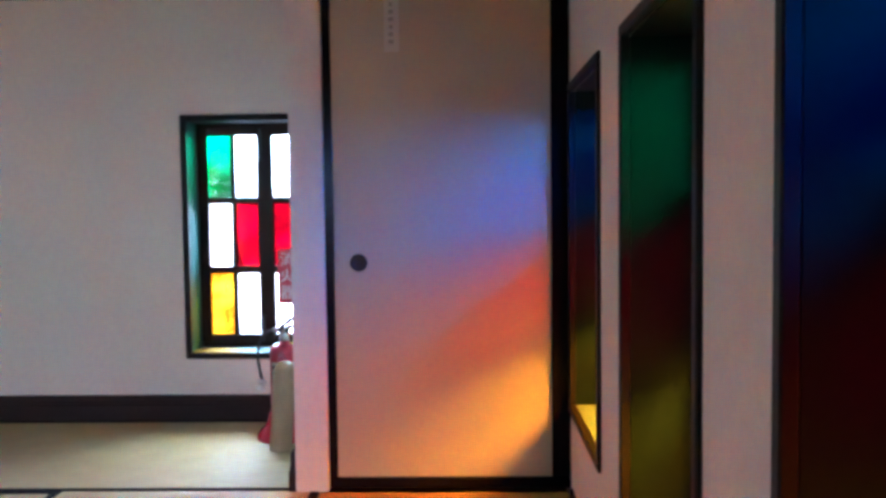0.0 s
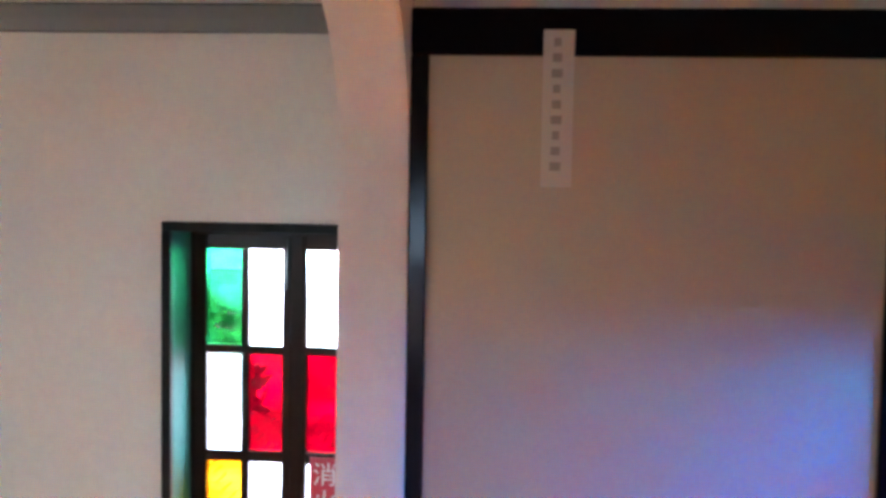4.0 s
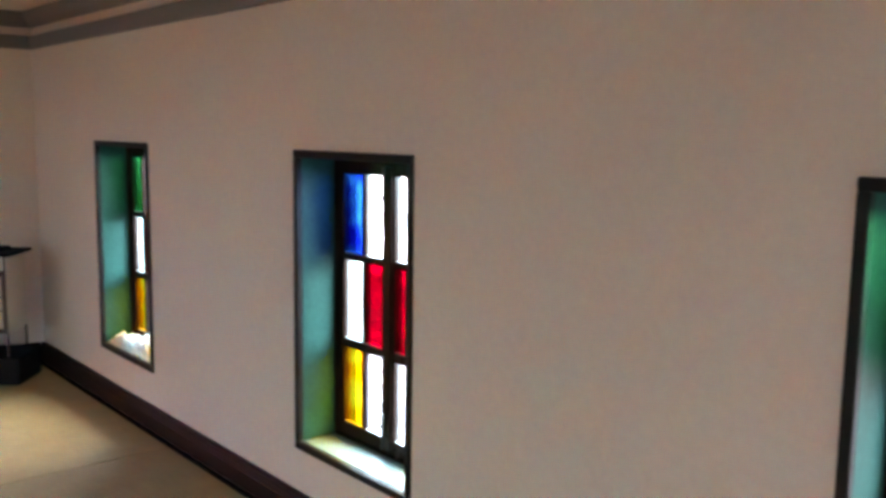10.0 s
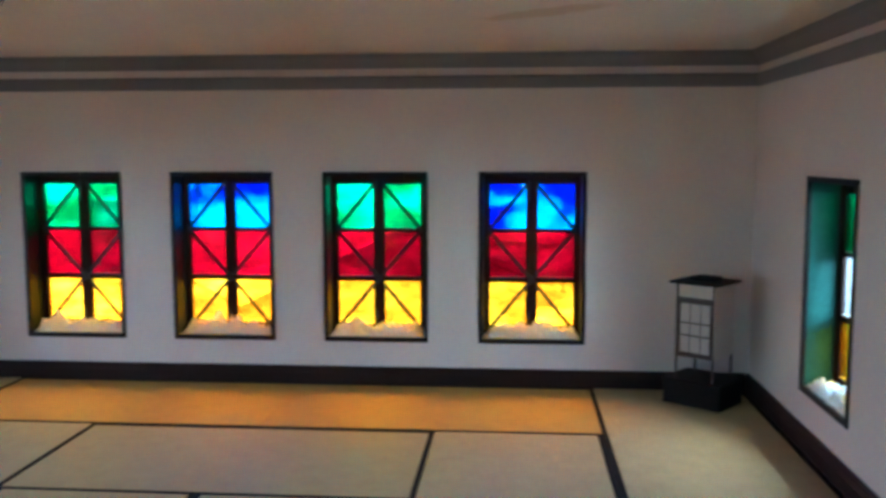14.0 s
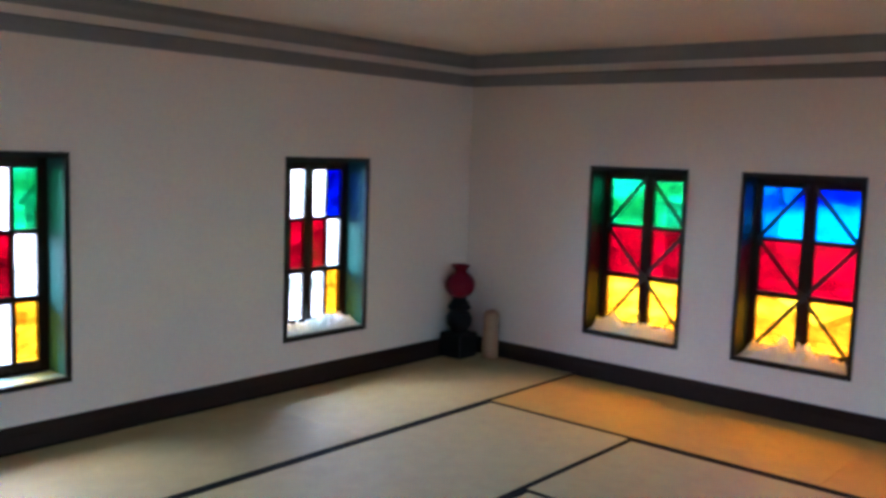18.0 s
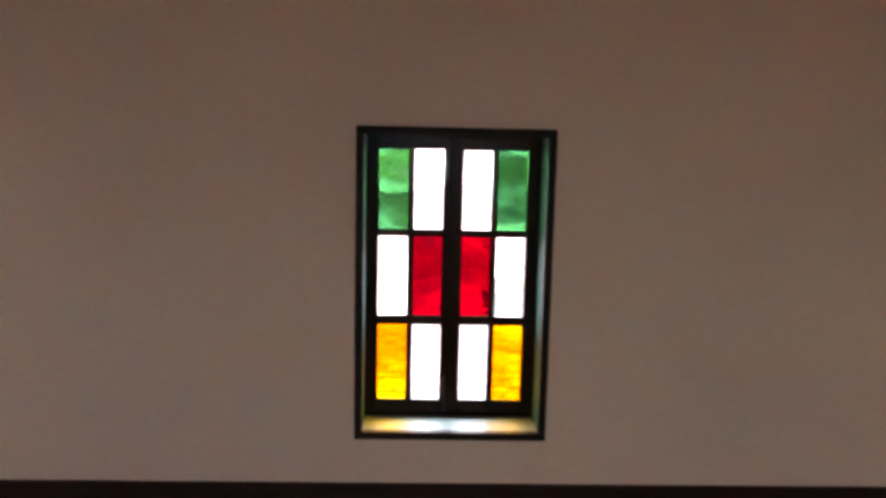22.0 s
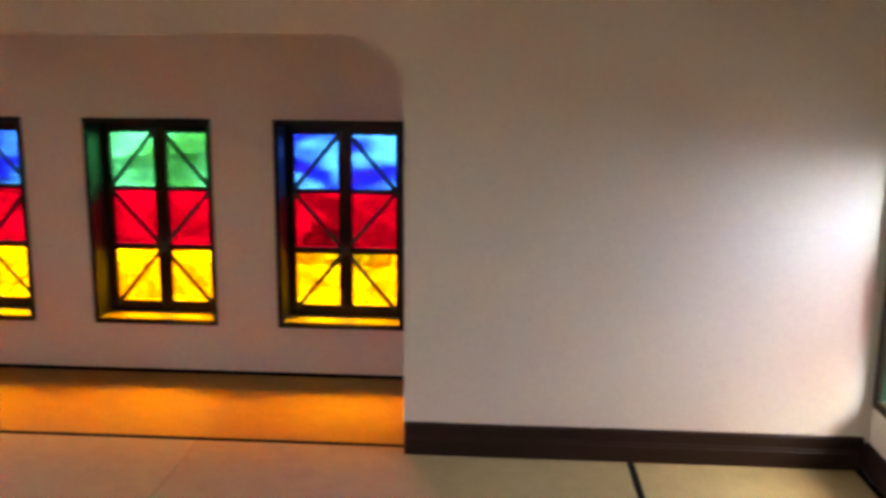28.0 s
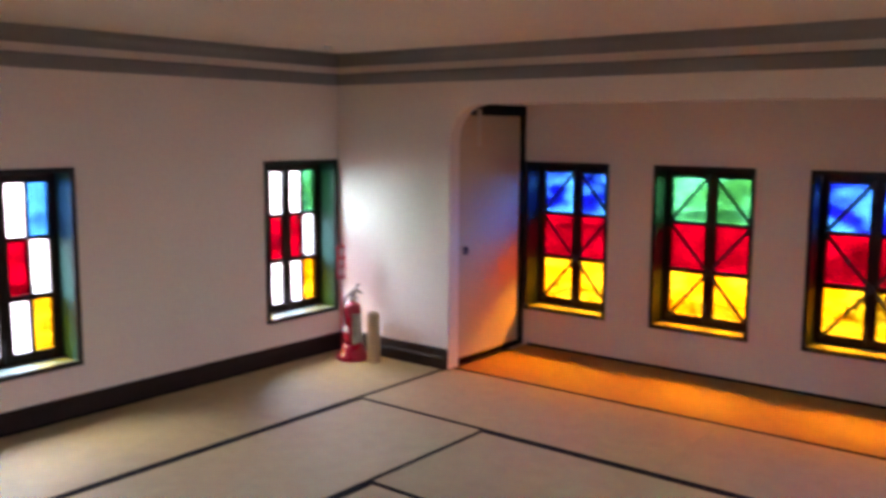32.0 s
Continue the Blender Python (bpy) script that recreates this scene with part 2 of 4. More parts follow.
def water_stain(m, place, turn, size):
    """A faint brown water stain of ragged outline on a surface material."""
    nt = m.node_tree
    p = nt.nodes["Principled BSDF"]
    before = p.inputs["Base Color"].links[0].from_socket
    tc = nt.nodes.new("ShaderNodeTexCoord")
    mp = nt.nodes.new("ShaderNodeMapping")
    mp.vector_type = "TEXTURE"
    mp.inputs["Location"].default_value, mp.inputs["Rotation"].default_value, mp.inputs["Scale"].default_value = place, (0, 0, radians(turn)), size
    nt.links.new(tc.outputs["Object"], mp.inputs["Vector"])
    far = nt.nodes.new("ShaderNodeVectorMath")
    far.operation = "LENGTH"
    nt.links.new(mp.outputs[0], far.inputs[0])
    rag = node(nt, "ShaderNodeTexNoise", Scale=7.0, Detail=4.0)
    nt.links.new(tc.outputs["Object"], rag.inputs["Vector"])
    total = nt.nodes.new("ShaderNodeMath")
    nt.links.new(far.outputs["Value"], total.inputs[0])
    nt.links.new(rag.outputs["Fac"], total.inputs[1])
    edge = nt.nodes.new("ShaderNodeMapRange")
    edge.interpolation_type = "SMOOTHSTEP"
    edge.inputs["From Min"].default_value, edge.inputs["From Max"].default_value = 1.15, 1.55
    edge.inputs["To Min"].default_value, edge.inputs["To Max"].default_value = 0.8, 0.0
    nt.links.new(total.outputs[0], edge.inputs["Value"])
    brown = nt.nodes.new("ShaderNodeMix")
    brown.data_type, brown.blend_type = "RGBA", "MULTIPLY"
    brown.inputs["B"].default_value = (0.80, 0.68, 0.52, 1)
    nt.links.new(edge.outputs[0], brown.inputs["Factor"])
    nt.links.new(before, brown.inputs["A"])
    nt.links.new(brown.outputs["Result"], p.inputs["Base Color"])


water_stain(CEILING_PLASTER, (-3.91, 1.563, 2.018), 53, (0.34, 0.12, 1.0))
GREY_TRIM = surface("grey_painted_moulding", (0.20, 0.19, 0.185), 0.6, dark=0.85, big=3, fine=50, bump=0.08)
DARK_WOOD = surface("black_brown_painted_wood", (0.010, 0.006, 0.005), 0.55, dark=0.6, big=3, fine=90, bump=0.12, spec=0.2)
BASE_WOOD = surface("dark_brown_baseboard_wood", (0.028, 0.011, 0.009), 0.5, dark=0.6, big=4, fine=70, bump=0.15, spec=0.2)
SASH_WOOD = surface("dark_sash_wood", (0.030, 0.014, 0.010), 0.25, dark=0.6, big=5, fine=110, bump=0.03, spec=0.10)
TEAL = surface("teal_painted_reveal", (0.019, 0.086, 0.070), 0.5, dark=0.65, big=6, fine=60, bump=0.1, spec=0.07)
# near-black colour for the reveals of the barred windows
DARK_REVEAL = surface("near_black_reveal", (0.005, 0.012, 0.009), 0.5, dark=0.65, big=6, fine=60, bump=0.1, spec=0.12)
SILL_PAINT = surface("pale_sill_board", (0.155, 0.215, 0.205), 0.35, dark=0.75, big=8, fine=70, bump=0.1)
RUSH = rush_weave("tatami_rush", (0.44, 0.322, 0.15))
# sun-browned mats; the amber windows' light is deepened into their colour too
SUNNED_AMBER_RUSH = rush_weave("sun_browned_amber_lit_rush", (0.50, 0.262, 0.042))
BORDER = surface("black_border_cloth", (0.010, 0.009, 0.009), 0.9, dark=0.7, big=20, fine=400, bump=0.3, spec=0.1)
FLOOR_WOOD = surface("floor_boards", (0.05, 0.03, 0.02), 0.6, bump=0.1)
FUSUMA_PAPER = surface("fusuma_paper", (0.49, 0.375, 0.25), 0.75, dark=0.92, big=2.5, fine=150, bump=0.12)
LACQUER = surface("black_lacquer", (0.006, 0.004, 0.006), 0.16, dark=0.7, big=5, fine=80, bump=0.02, rough_var=0.06, spec=0.09)
LABEL_PAPER = surface("label_paper", (0.57, 0.49, 0.39), 0.8, dark=0.92, big=20, fine=200, bump=0.05)
OLD_LABEL = surface("printed_label", (0.48, 0.44, 0.36), 0.6, dark=0.75, big=25, fine=220, bump=0.03)
INK = surface("grey_ink", (0.36, 0.30, 0.24), 0.8, bump=0)
def thin_sheet(m):
    """Lets light soak through a surface material, as thin sheeting does."""
    nt = m.node_tree
    out, p = nt.nodes["Material Output"], nt.nodes["Principled BSDF"]
    soak = nt.nodes.new("ShaderNodeBsdfTranslucent")
    soak.inputs["Color"].default_value = (0.85, 0.84, 0.80, 1)
    mix = node(nt, "ShaderNodeMixShader", Fac=0.45)
    nt.links.new(p.outputs[0], mix.inputs[1])
    nt.links.new(soak.outputs[0], mix.inputs[2])
    nt.links.new(mix.outputs[0], out.inputs["Surface"])
    return m


PLASTIC_SHEET = surface("crumpled_white_sheet", (0.78, 0.77, 0.74), 0.45, dark=0.85, big=12, fine=70, bump=0.2)
thin_sheet(PLASTIC_SHEET)
RED_PAINT = surface("red_enamel", (0.44, 0.006, 0.028), 0.28, dark=0.85, big=6, fine=60, bump=0.03, coat=0.4)
RED_SIGN = surface("red_sign_enamel", (0.52, 0.02, 0.04), 0.4, dark=0.9, big=8, fine=60, bump=0.03)
WHITE_PAINT = surface("white_sign_paint", (0.8, 0.78, 0.76), 0.5, bump=0)
BLACK_RUBBER = surface("black_rubber", (0.015, 0.015, 0.016), 0.6, bump=0.1)
CHROME = surface("worn_chrome", (0.6, 0.6, 0.6), 0.25, metal=1.0, bump=0.03)
PUTTY = surface("grey_glazing_putty", (0.30, 0.29, 0.27), 0.4, dark=0.7, big=20, fine=120, bump=0.1)
IRON = surface("dark_iron", (0.03, 0.028, 0.027), 0.5, metal=0.6, bump=0.15)
TAN_WOOD = surface("pale_cut_wood", (0.46, 0.32, 0.18), 0.65, dark=0.7, big=4, fine=40, bump=0.2, stretch=(6, 6, 1))
RED_BLOCK_WOOD = surface("reddish_cut_wood", (0.40, 0.22, 0.13), 0.65, dark=0.7, big=4, fine=40, bump=0.2, stretch=(6, 6, 1))
ANDON_WOOD = surface("dark_stained_lantern_wood", (0.055, 0.026, 0.018), 0.5, dark=0.6, big=6, fine=80, bump=0.12)
WASHI = surface("lantern_paper", (0.62, 0.56, 0.49), 0.8, dark=0.9, big=8, fine=120, bump=0.08)
BLACK_STAND = surface("black_stand_lacquer", (0.009, 0.006, 0.006), 0.6, dark=0.7, bump=0.05, spec=0.15)
CARVED = surface("carved_dark_red_wood", (0.06, 0.018, 0.016), 0.55, dark=0.55, big=9, fine=60, bump=0.25)
OFF_WHITE = surface("detector_plastic", (0.72, 0.70, 0.64), 0.5, bump=0)
TILE = surface("weathered_roof_tile", (0.20, 0.198, 0.19), 0.5, dark=0.6, big=2.5, fine=25, bump=0.3, depth=0.01)
ROOF_BED = surface("dark_bedding_and_joint_shade", (0.10, 0.096, 0.09), 0.9, bump=0)
SAND = surface("pale_gravel_court", (0.38, 0.365, 0.33), 0.9, dark=0.7, big=0.05, fine=2.0, bump=0)
HOUSE = surface("house_wall", (0.70, 0.68, 0.63), 0.85, dark=0.8, big=0.2, fine=3, bump=0, per_object=0.4)
HOUSE_ROOF = surface("grey_house_roof", (0.42, 0.42, 0.42), 0.6, dark=0.7, big=0.4, fine=4, bump=0, per_object=0.4)
LEAF = surface("dark_foliage", (0.06, 0.11, 0.035), 0.7, dark=0.5, big=0.8, fine=6, bump=0)
BARK = surface("bark", (0.12, 0.09, 0.06), 0.9, dark=0.5, big=2, fine=12, bump=0.3)
HOUSE_GLASS = surface("dark_window_pane", (0.20, 0.22, 0.23), 0.15, bump=0)
GLASS = {
    "G": stained_glass("green_glass", (0.001, 0.31, 0.128), (0.002, 0.52, 0.30), patch=(0.42, 0.58), broad_scale=2.4),
    "B": stained_glass("blue_glass", (0.0005, 0.042, 0.36), (0.0015, 0.34, 0.60), streak=0.85, patch=(0.41, 0.55), broad_scale=2.2),
    "D": stained_glass("deep_blue_glass", (0.0004, 0.012, 0.26), (0.001, 0.05, 0.46), streak=0.85),
    "R": stained_glass("red_glass", (0.33, 0.0035, 0.044), (0.45, 0.005, 0.066)),
    "Y": stained_glass("amber_glass", (0.96, 0.53, 0.010), (1.0, 0.74, 0.08)),
    "W": stained_glass("clear_rolled_glass", (0.93, 0.95, 0.94), streak=0.95, veil=0.04),
}
RED_GLASS_SOLID = surface("red_cased_glass", (0.19, 0.004, 0.018), 0.3, dark=0.7, big=9, bump=0, spec=0.12)


# ================= mesh helpers =================
def mesh_of(name, bm, mat, smooth=False):
    me = bpy.data.meshes.new(name)
    bm.normal_update()
    bm.to_mesh(me)
    bm.free()
    me.materials.append(mat)
    if smooth:
        me.polygons.foreach_set("use_smooth", [True] * len(me.polygons))
    return me


def part(name, bm, mat, parent, label="", smooth=False, at=None):
    me = bm if isinstance(bm, bpy.types.Mesh) else mesh_of(name, bm, mat, smooth)
    ob = new(name, me)
    ob.parent = parent
    if at is not None:
        ob.matrix_basis = at
    if label:
        ob["label"] = label
    return ob


def single(name, bm, mat, label="", category="", kind="", group="", smooth=False, at=None):
    ob = new(name, bm if isinstance(bm, bpy.types.Mesh) else mesh_of(name, bm, mat, smooth))
    if at is not None:
        ob.matrix_basis = at
    return tagged(ob, label, category, group, kind)


def empty(name, label="", category="", group="", kind="", at=None):
    ob = new(name)
    ob.empty_display_size = 0.05
    if at is not None:
        ob.matrix_basis = at
    return tagged(ob, label, category, group, kind)


def box(bm, x0, x1, y0, y1, z0, z1, bevel=0.0):
    tmp = bmesh.new()
    bmesh.ops.create_cube(tmp, size=1.0)
    for v in tmp.verts:
        v.co = Vector((x0 + (v.co.x + 0.5) * (x1 - x0), y0 + (v.co.y + 0.5) * (y1 - y0), z0 + (v.co.z + 0.5) * (z1 - z0)))
    if bevel:
        bmesh.ops.bevel(tmp, geom=tmp.edges[:], offset=bevel, segments=1, affect="EDGES")
    me = bpy.data.meshes.new("tmp")
    tmp.to_mesh(me)
    tmp.free()
    bm.from_mesh(me)
    bpy.data.meshes.remove(me)
    return bm


def boxes(*rows, bevel=0.0):
    bm = bmesh.new()
    for r in rows:
        box(bm, *r, bevel=bevel)
    return bm


def lathe(profile, steps=32, close=True):
    """A body of revolution round z from (radius, height) pairs, bottom to top."""
    bm = bmesh.new()
    rings = []
    for r, z in profile:
        rings.append([bm.verts.new((r * math.cos(2 * math.pi * k / steps), r * math.sin(2 * math.pi * k / steps), z)) for k in range(steps)])
    for a, b in zip(rings, rings[1:]):
        for k in range(steps):
            bm.faces.new((a[k], a[(k + 1) % steps], b[(k + 1) % steps], b[k]))
    if close:
        bm.faces.new(list(reversed(rings[0])))
        bm.faces.new(rings[-1])
    return bm


def rod(bm, a, b, r, steps=10):
    a, b = Vector(a), Vector(b)
    m = Matrix.Translation((a + b) / 2) @ (b - a).to_track_quat("Z", "Y").to_matrix().to_4x4()
    bmesh.ops.create_cone(bm, cap_ends=True, segments=steps, radius1=r, radius2=r, depth=(b - a).length, matrix=m)
    return bm


def tube(points, r, steps=8):
    """A bent tube through the points."""
    bm = bmesh.new()
    pts = [Vector(p) for p in points]
    rings = []
    for n, p in enumerate(pts):
        d = (pts[min(n + 1, len(pts) - 1)] - pts[max(n - 1, 0)]).normalized()
        q = d.to_track_quat("Z", "Y")
        rings.append([bm.verts.new(p + q @ Vector((r * math.cos(2 * math.pi * k / steps), r * math.sin(2 * math.pi * k / steps), 0))) for k in range(steps)])
    for a, b in zip(rings, rings[1:]):
        for k in range(steps):
            bm.faces.new((a[k], a[(k + 1) % steps], b[(k + 1) % steps], b[k]))
    bm.faces.new(list(reversed(rings[0])))
    bm.faces.new(rings[-1])
    return bm


def prism(outline, y0, y1):
    """A flat outline of (x, z) pairs, drawn out from y0 to y1."""
    bm = bmesh.new()
    front = [bm.verts.new((x, y0, z)) for x, z in outline]
    back = [bm.verts.new((x, y1, z)) for x, z in outline]
    bm.faces.new(front)
    bm.faces.new(list(reversed(back)))
    n = len(outline)
    for k in range(n):
        bm.faces.new((front[(k + 1) % n], front[k], back[k], back[(k + 1) % n]))
    bmesh.ops.recalc_face_normals(bm, faces=bm.faces[:])
    return bm


def wall_mesh(u0, u1, z0, z1, thick, holes):
    """A wall in the plane y = 0 .. thick with holes (ua, ub, za, zb) right through it."""
    bm = bmesh.new()
    us = sorted({u0, u1, *[h[0] for h in holes], *[h[1] for h in holes]})
    zs = sorted({z0, z1, *[h[2] for h in holes], *[h[3] for h in holes]})
    verts = {}

    def v(u, y, z):
        key = (round(u, 4), y, round(z, 4))
        if key not in verts:
            verts[key] = bm.verts.new((u, y, z))
        return verts[key]

    def solid(i, j):
        if not (0 <= i < len(us) - 1 and 0 <= j < len(zs) - 1):
            return False
        u, z = (us[i] + us[i + 1]) / 2, (zs[j] + zs[j + 1]) / 2
        return not any(a < u < b and c < z < d for a, b, c, d in holes)

    for i in range(len(us) - 1):
        for j in range(len(zs) - 1):
            if not solid(i, j):
                continue
            a, b, c, d = us[i], us[i + 1], zs[j], zs[j + 1]
            bm.faces.new((v(a, 0, c), v(b, 0, c), v(b, 0, d), v(a, 0, d)))
            bm.faces.new((v(b, thick, c), v(a, thick, c), v(a, thick, d), v(b, thick, d)))
            if not solid(i - 1, j):
                bm.faces.new((v(a, thick, c), v(a, 0, c), v(a, 0, d), v(a, thick, d)))
            if not solid(i + 1, j):
                bm.faces.new((v(b, 0, c), v(b, thick, c), v(b, thick, d), v(b, 0, d)))
            if not solid(i, j - 1):
                bm.faces.new((v(a, thick, c), v(b, thick, c), v(b, 0, c), v(a, 0, c)))
            if not solid(i, j + 1):
                bm.faces.new((v(a, 0, d), v(b, 0, d), v(b, thick, d), v(a, thick, d)))
    return bm


# ================= the plan, in metres =================
XB, XD, XN = -5.44, -0.012, 0.885          # far wall, arched wall, back wall of the alcove
YA, YC = 2.856, -2.62                   # the two side walls
D_THICK = 0.107                         # of the arched wall
DOOR_X = XD + D_THICK
JL, JR, ARCH_TOP, ARCH_R = 1.885, -0.764, 1.675, 0.23
ROOM_H = 2.018
WALL_T = 0.26
SILL_Z, SILL_N, WIN_W, WIN_H = 0.266, 0.256, 0.648, 1.05
A_X = (-4.148, -2.265, -0.346)
C_X = (-0.352, -2.265, -4.148)
B_Y = (-1.332, -0.367, 0.593, 1.551)
N_Y = (1.579, 0.616, -0.345)


def window_hole(u, z=SILL_Z):
    return (u - 0.302, u + 0.302, z + 0.022, z + WIN_H - 0.022)


# ---- walls: each is drawn in its own frame, x to the right as seen from inside, y outwards
TURN_A, TURN_B, TURN_C, TURN_N = 0, 90, 180, 270
single("wall_north", wall_mesh(XB - WALL_T, XN + WALL_T, -0.25, 2.3, WALL_T, [window_hole(x) for x in A_X]), PLASTER,
       "white plastered wall with three stained glass windows", "wall", "structure", at=pose(0, YA, 0))
single("wall_west", wall_mesh(YC, YA, -0.25, 2.3, WALL_T, [window_hole(y) for y in B_Y]), PLASTER,
       "white plastered wall with four stained glass windows", "wall", "structure", at=pose(XB, 0, 0, 0, 0, 90))
single("wall_south", wall_mesh(-XN - WALL_T, -XB + WALL_T, -0.25, 2.3, WALL_T, [window_hole(-x) for x in C_X]), PLASTER,
       "white plastered wall with three stained glass windows", "wall", "structure", at=pose(0, YC, 0, 0, 0, 180))
single("wall_east", wall_mesh(-YA, -YC, -0.25, 2.3, WALL_T, [window_hole(-y, SILL_N) for y in N_Y]), PLASTER,
       "white plastered back wall of the alcove with stained glass windows", "wall", "structure", at=pose(XN, 0, 0, 0, 0, 270))


def arch_outline():
    """The arched wall seen from the room, x running towards -y; an opening with rounded upper corners."""
    pts = [(-YA, 0), (-JL, 0)]
    for k in range(13):
        a = math.pi - k * math.pi / 24
        pts.append((-JL + ARCH_R + ARCH_R * math.cos(a), ARCH_TOP - ARCH_R + ARCH_R * math.sin(a)))
    for k in range(13):
        a = math.pi / 2 - k * math.pi / 24
        pts.append((-JR - ARCH_R + ARCH_R * math.cos(a), ARCH_TOP - ARCH_R + ARCH_R * math.sin(a)))
    return pts + [(-JR, 0), (-YC, 0), (-YC, ROOM_H), (-YA, ROOM_H)]


arch_bm = prism(arch_outline(), 0, D_THICK)
bmesh.ops.bevel(arch_bm, geom=[e for e in arch_bm.edges if all(abs(v.co.y) < 1e-6 or abs(v.co.y - D_THICK) < 1e-6 for v in e.verts)
                               and abs(e.verts[0].co.y - e.verts[1].co.y) < 1e-6
                               and all(-JL - 0.001 <= v.co.x <= -JR + 0.001 and v.co.z < ARCH_TOP + 0.001 for v in e.verts)
                               and not all(v.co.z < 1e-6 for v in e.verts)],
                offset=0.004, segments=2, affect="EDGES")
single("wall_arch", arch_bm, PLASTER, "white plastered partition wall with a wide round-cornered opening", "wall", "structure",
       at=pose(XD, 0, 0, 0, 0, 270))
# wall beside and above the sliding door, closing the end of the alcove
single("wall_alcove_end", boxes((DOOR_X, XN, JL + 0.06, JL + 0.16, 0, ROOM_H)), PLASTER,
       "white plaster above the sliding door of the alcove", "wall", "structure")

single("ceiling", boxes((XB - WALL_T, XN + WALL_T, YC - WALL_T, YA + WALL_T, ROOM_H, ROOM_H + 0.12)), CEILING_PLASTER,
       "low plain ceiling of pale warm plaster", "ceiling", "structure")
single("floor", boxes((XB - WALL_T, XN + WALL_T, YC - WALL_T, YA + WALL_T, -0.26, -0.055)), FLOOR_WOOD,
       "dark board floor beneath the tatami mats", "floor", "structure")


# ---- cornice: two grey painted mouldings with a white strip between, round the room
def cornice_profile(kind):
    return {
        "lower": [(0, 1.813), (0.014, 1.816), (0.020, 1.848), (0.022, 1.881), (0.014, 1.889), (0, 1.889)],
        "upper": [(0, 1.933), (0.018, 1.933), (0.030, 1.960), (0.052, 1.988), (0.058, 2.008), (0.058, ROOM_H + 0.002), (0, ROOM_H + 0.002)],
    }[kind]


def run_round(profile, x0, x1, y0, y1):
    """A moulding along the four inner walls, mitred at the corners."""
    bm = bmesh.new()
    rings = []
    for sx, sy, ex, ey in ((x0, y0, 1, 1), (x1, y0, -1, 1), (x1, y1, -1, -1), (x0, y1, 1, -1)):
        rings.append([bm.verts.new((sx + ex * p, sy + ey * p, z)) for p, z in profile])
    n = len(profile)
    for a, b in zip(rings, rings[1:] + rings[:1]):
        for k in range(n):
            bm.faces.new((a[k], a[(k + 1) % n], b[(k + 1) % n], b[k]))
    bmesh.ops.recalc_face_normals(bm, faces=bm.faces[:])
    return bm


cornice = empty("cornice", "two grey painted cornice mouldings round the room", "cornice", kind="structure")
part("lower_moulding", run_round(cornice_profile("lower"), XB, XD, YC, YA), GREY_TRIM, cornice)
part("upper_moulding", run_round(cornice_profile("upper"), XB, XD, YC, YA), GREY_TRIM, cornice)


# ---- baseboards: dark wood with a rounded cap and a groove
def baseboard(name, a, b, inward, tall=0.109):
    """From a to b along a wall; inward points into the room."""
    a, b, inward = Vector((*a, 0)), Vector((*b, 0)), Vector((*inward, 0))
    prof = [(0, 0), (0.024, 0), (0.024, 0.066), (0.020, 0.072), (0.020, 0.080), (0.017, 0.084), (0.017, tall - 0.007), (0.011, tall), (0, tall)]
    bm = bmesh.new()
    ends = []
    for p in (a, b):
        ends.append([bm.verts.new(p + inward * d + Vector((0, 0, z))) for d, z in prof])
    n = len(prof)
    for k in range(n):
        bm.faces.new((ends[0][k], ends[0][(k + 1) % n], ends[1][(k + 1) % n], ends[1][k]))
    bm.faces.new(ends[0])
    bm.faces.new(list(reversed(ends[1])))
    bmesh.ops.recalc_face_normals(bm, faces=bm.faces[:])
    return single(name, bm, BASE_WOOD, "dark brown wooden baseboard with a moulded top", "baseboard", "structure")


baseboard("baseboard_north", (XB, YA), (XD, YA), (0, -1))
baseboard("baseboard_west", (XB, YC + 0.025), (XB, YA - 0.025), (1, 0))
baseboard("baseboard_south", (XB, YC), (XD, YC), (0, 1))
baseboard("baseboard_east_a", (XD, JL + 0.004), (XD, YA - 0.025), (-1, 0), 0.134)
baseboard("baseboard_east_b", (XD, YC + 0.025), (XD, JR - 0.004), (-1, 0), 0.134)
single("baseboard_alcove", boxes((XN - 0.012, XN, YC, JL - 0.02, -0.05, 0.016), bevel=0.002), LACQUER,
       "thin black strip at the foot of the alcove wall", "baseboard", "structure")

# ---- tatami mats
GX = (XB + 0.024, -4.500, -3.565, -2.630, -1.690, -0.820, 0.062)
GY = (YC + 0.024, -1.672, -0.760, 0.115, 1.015, 1.902, YA - 0.024)
EDGE_W = 0.028
mat_cache = {}


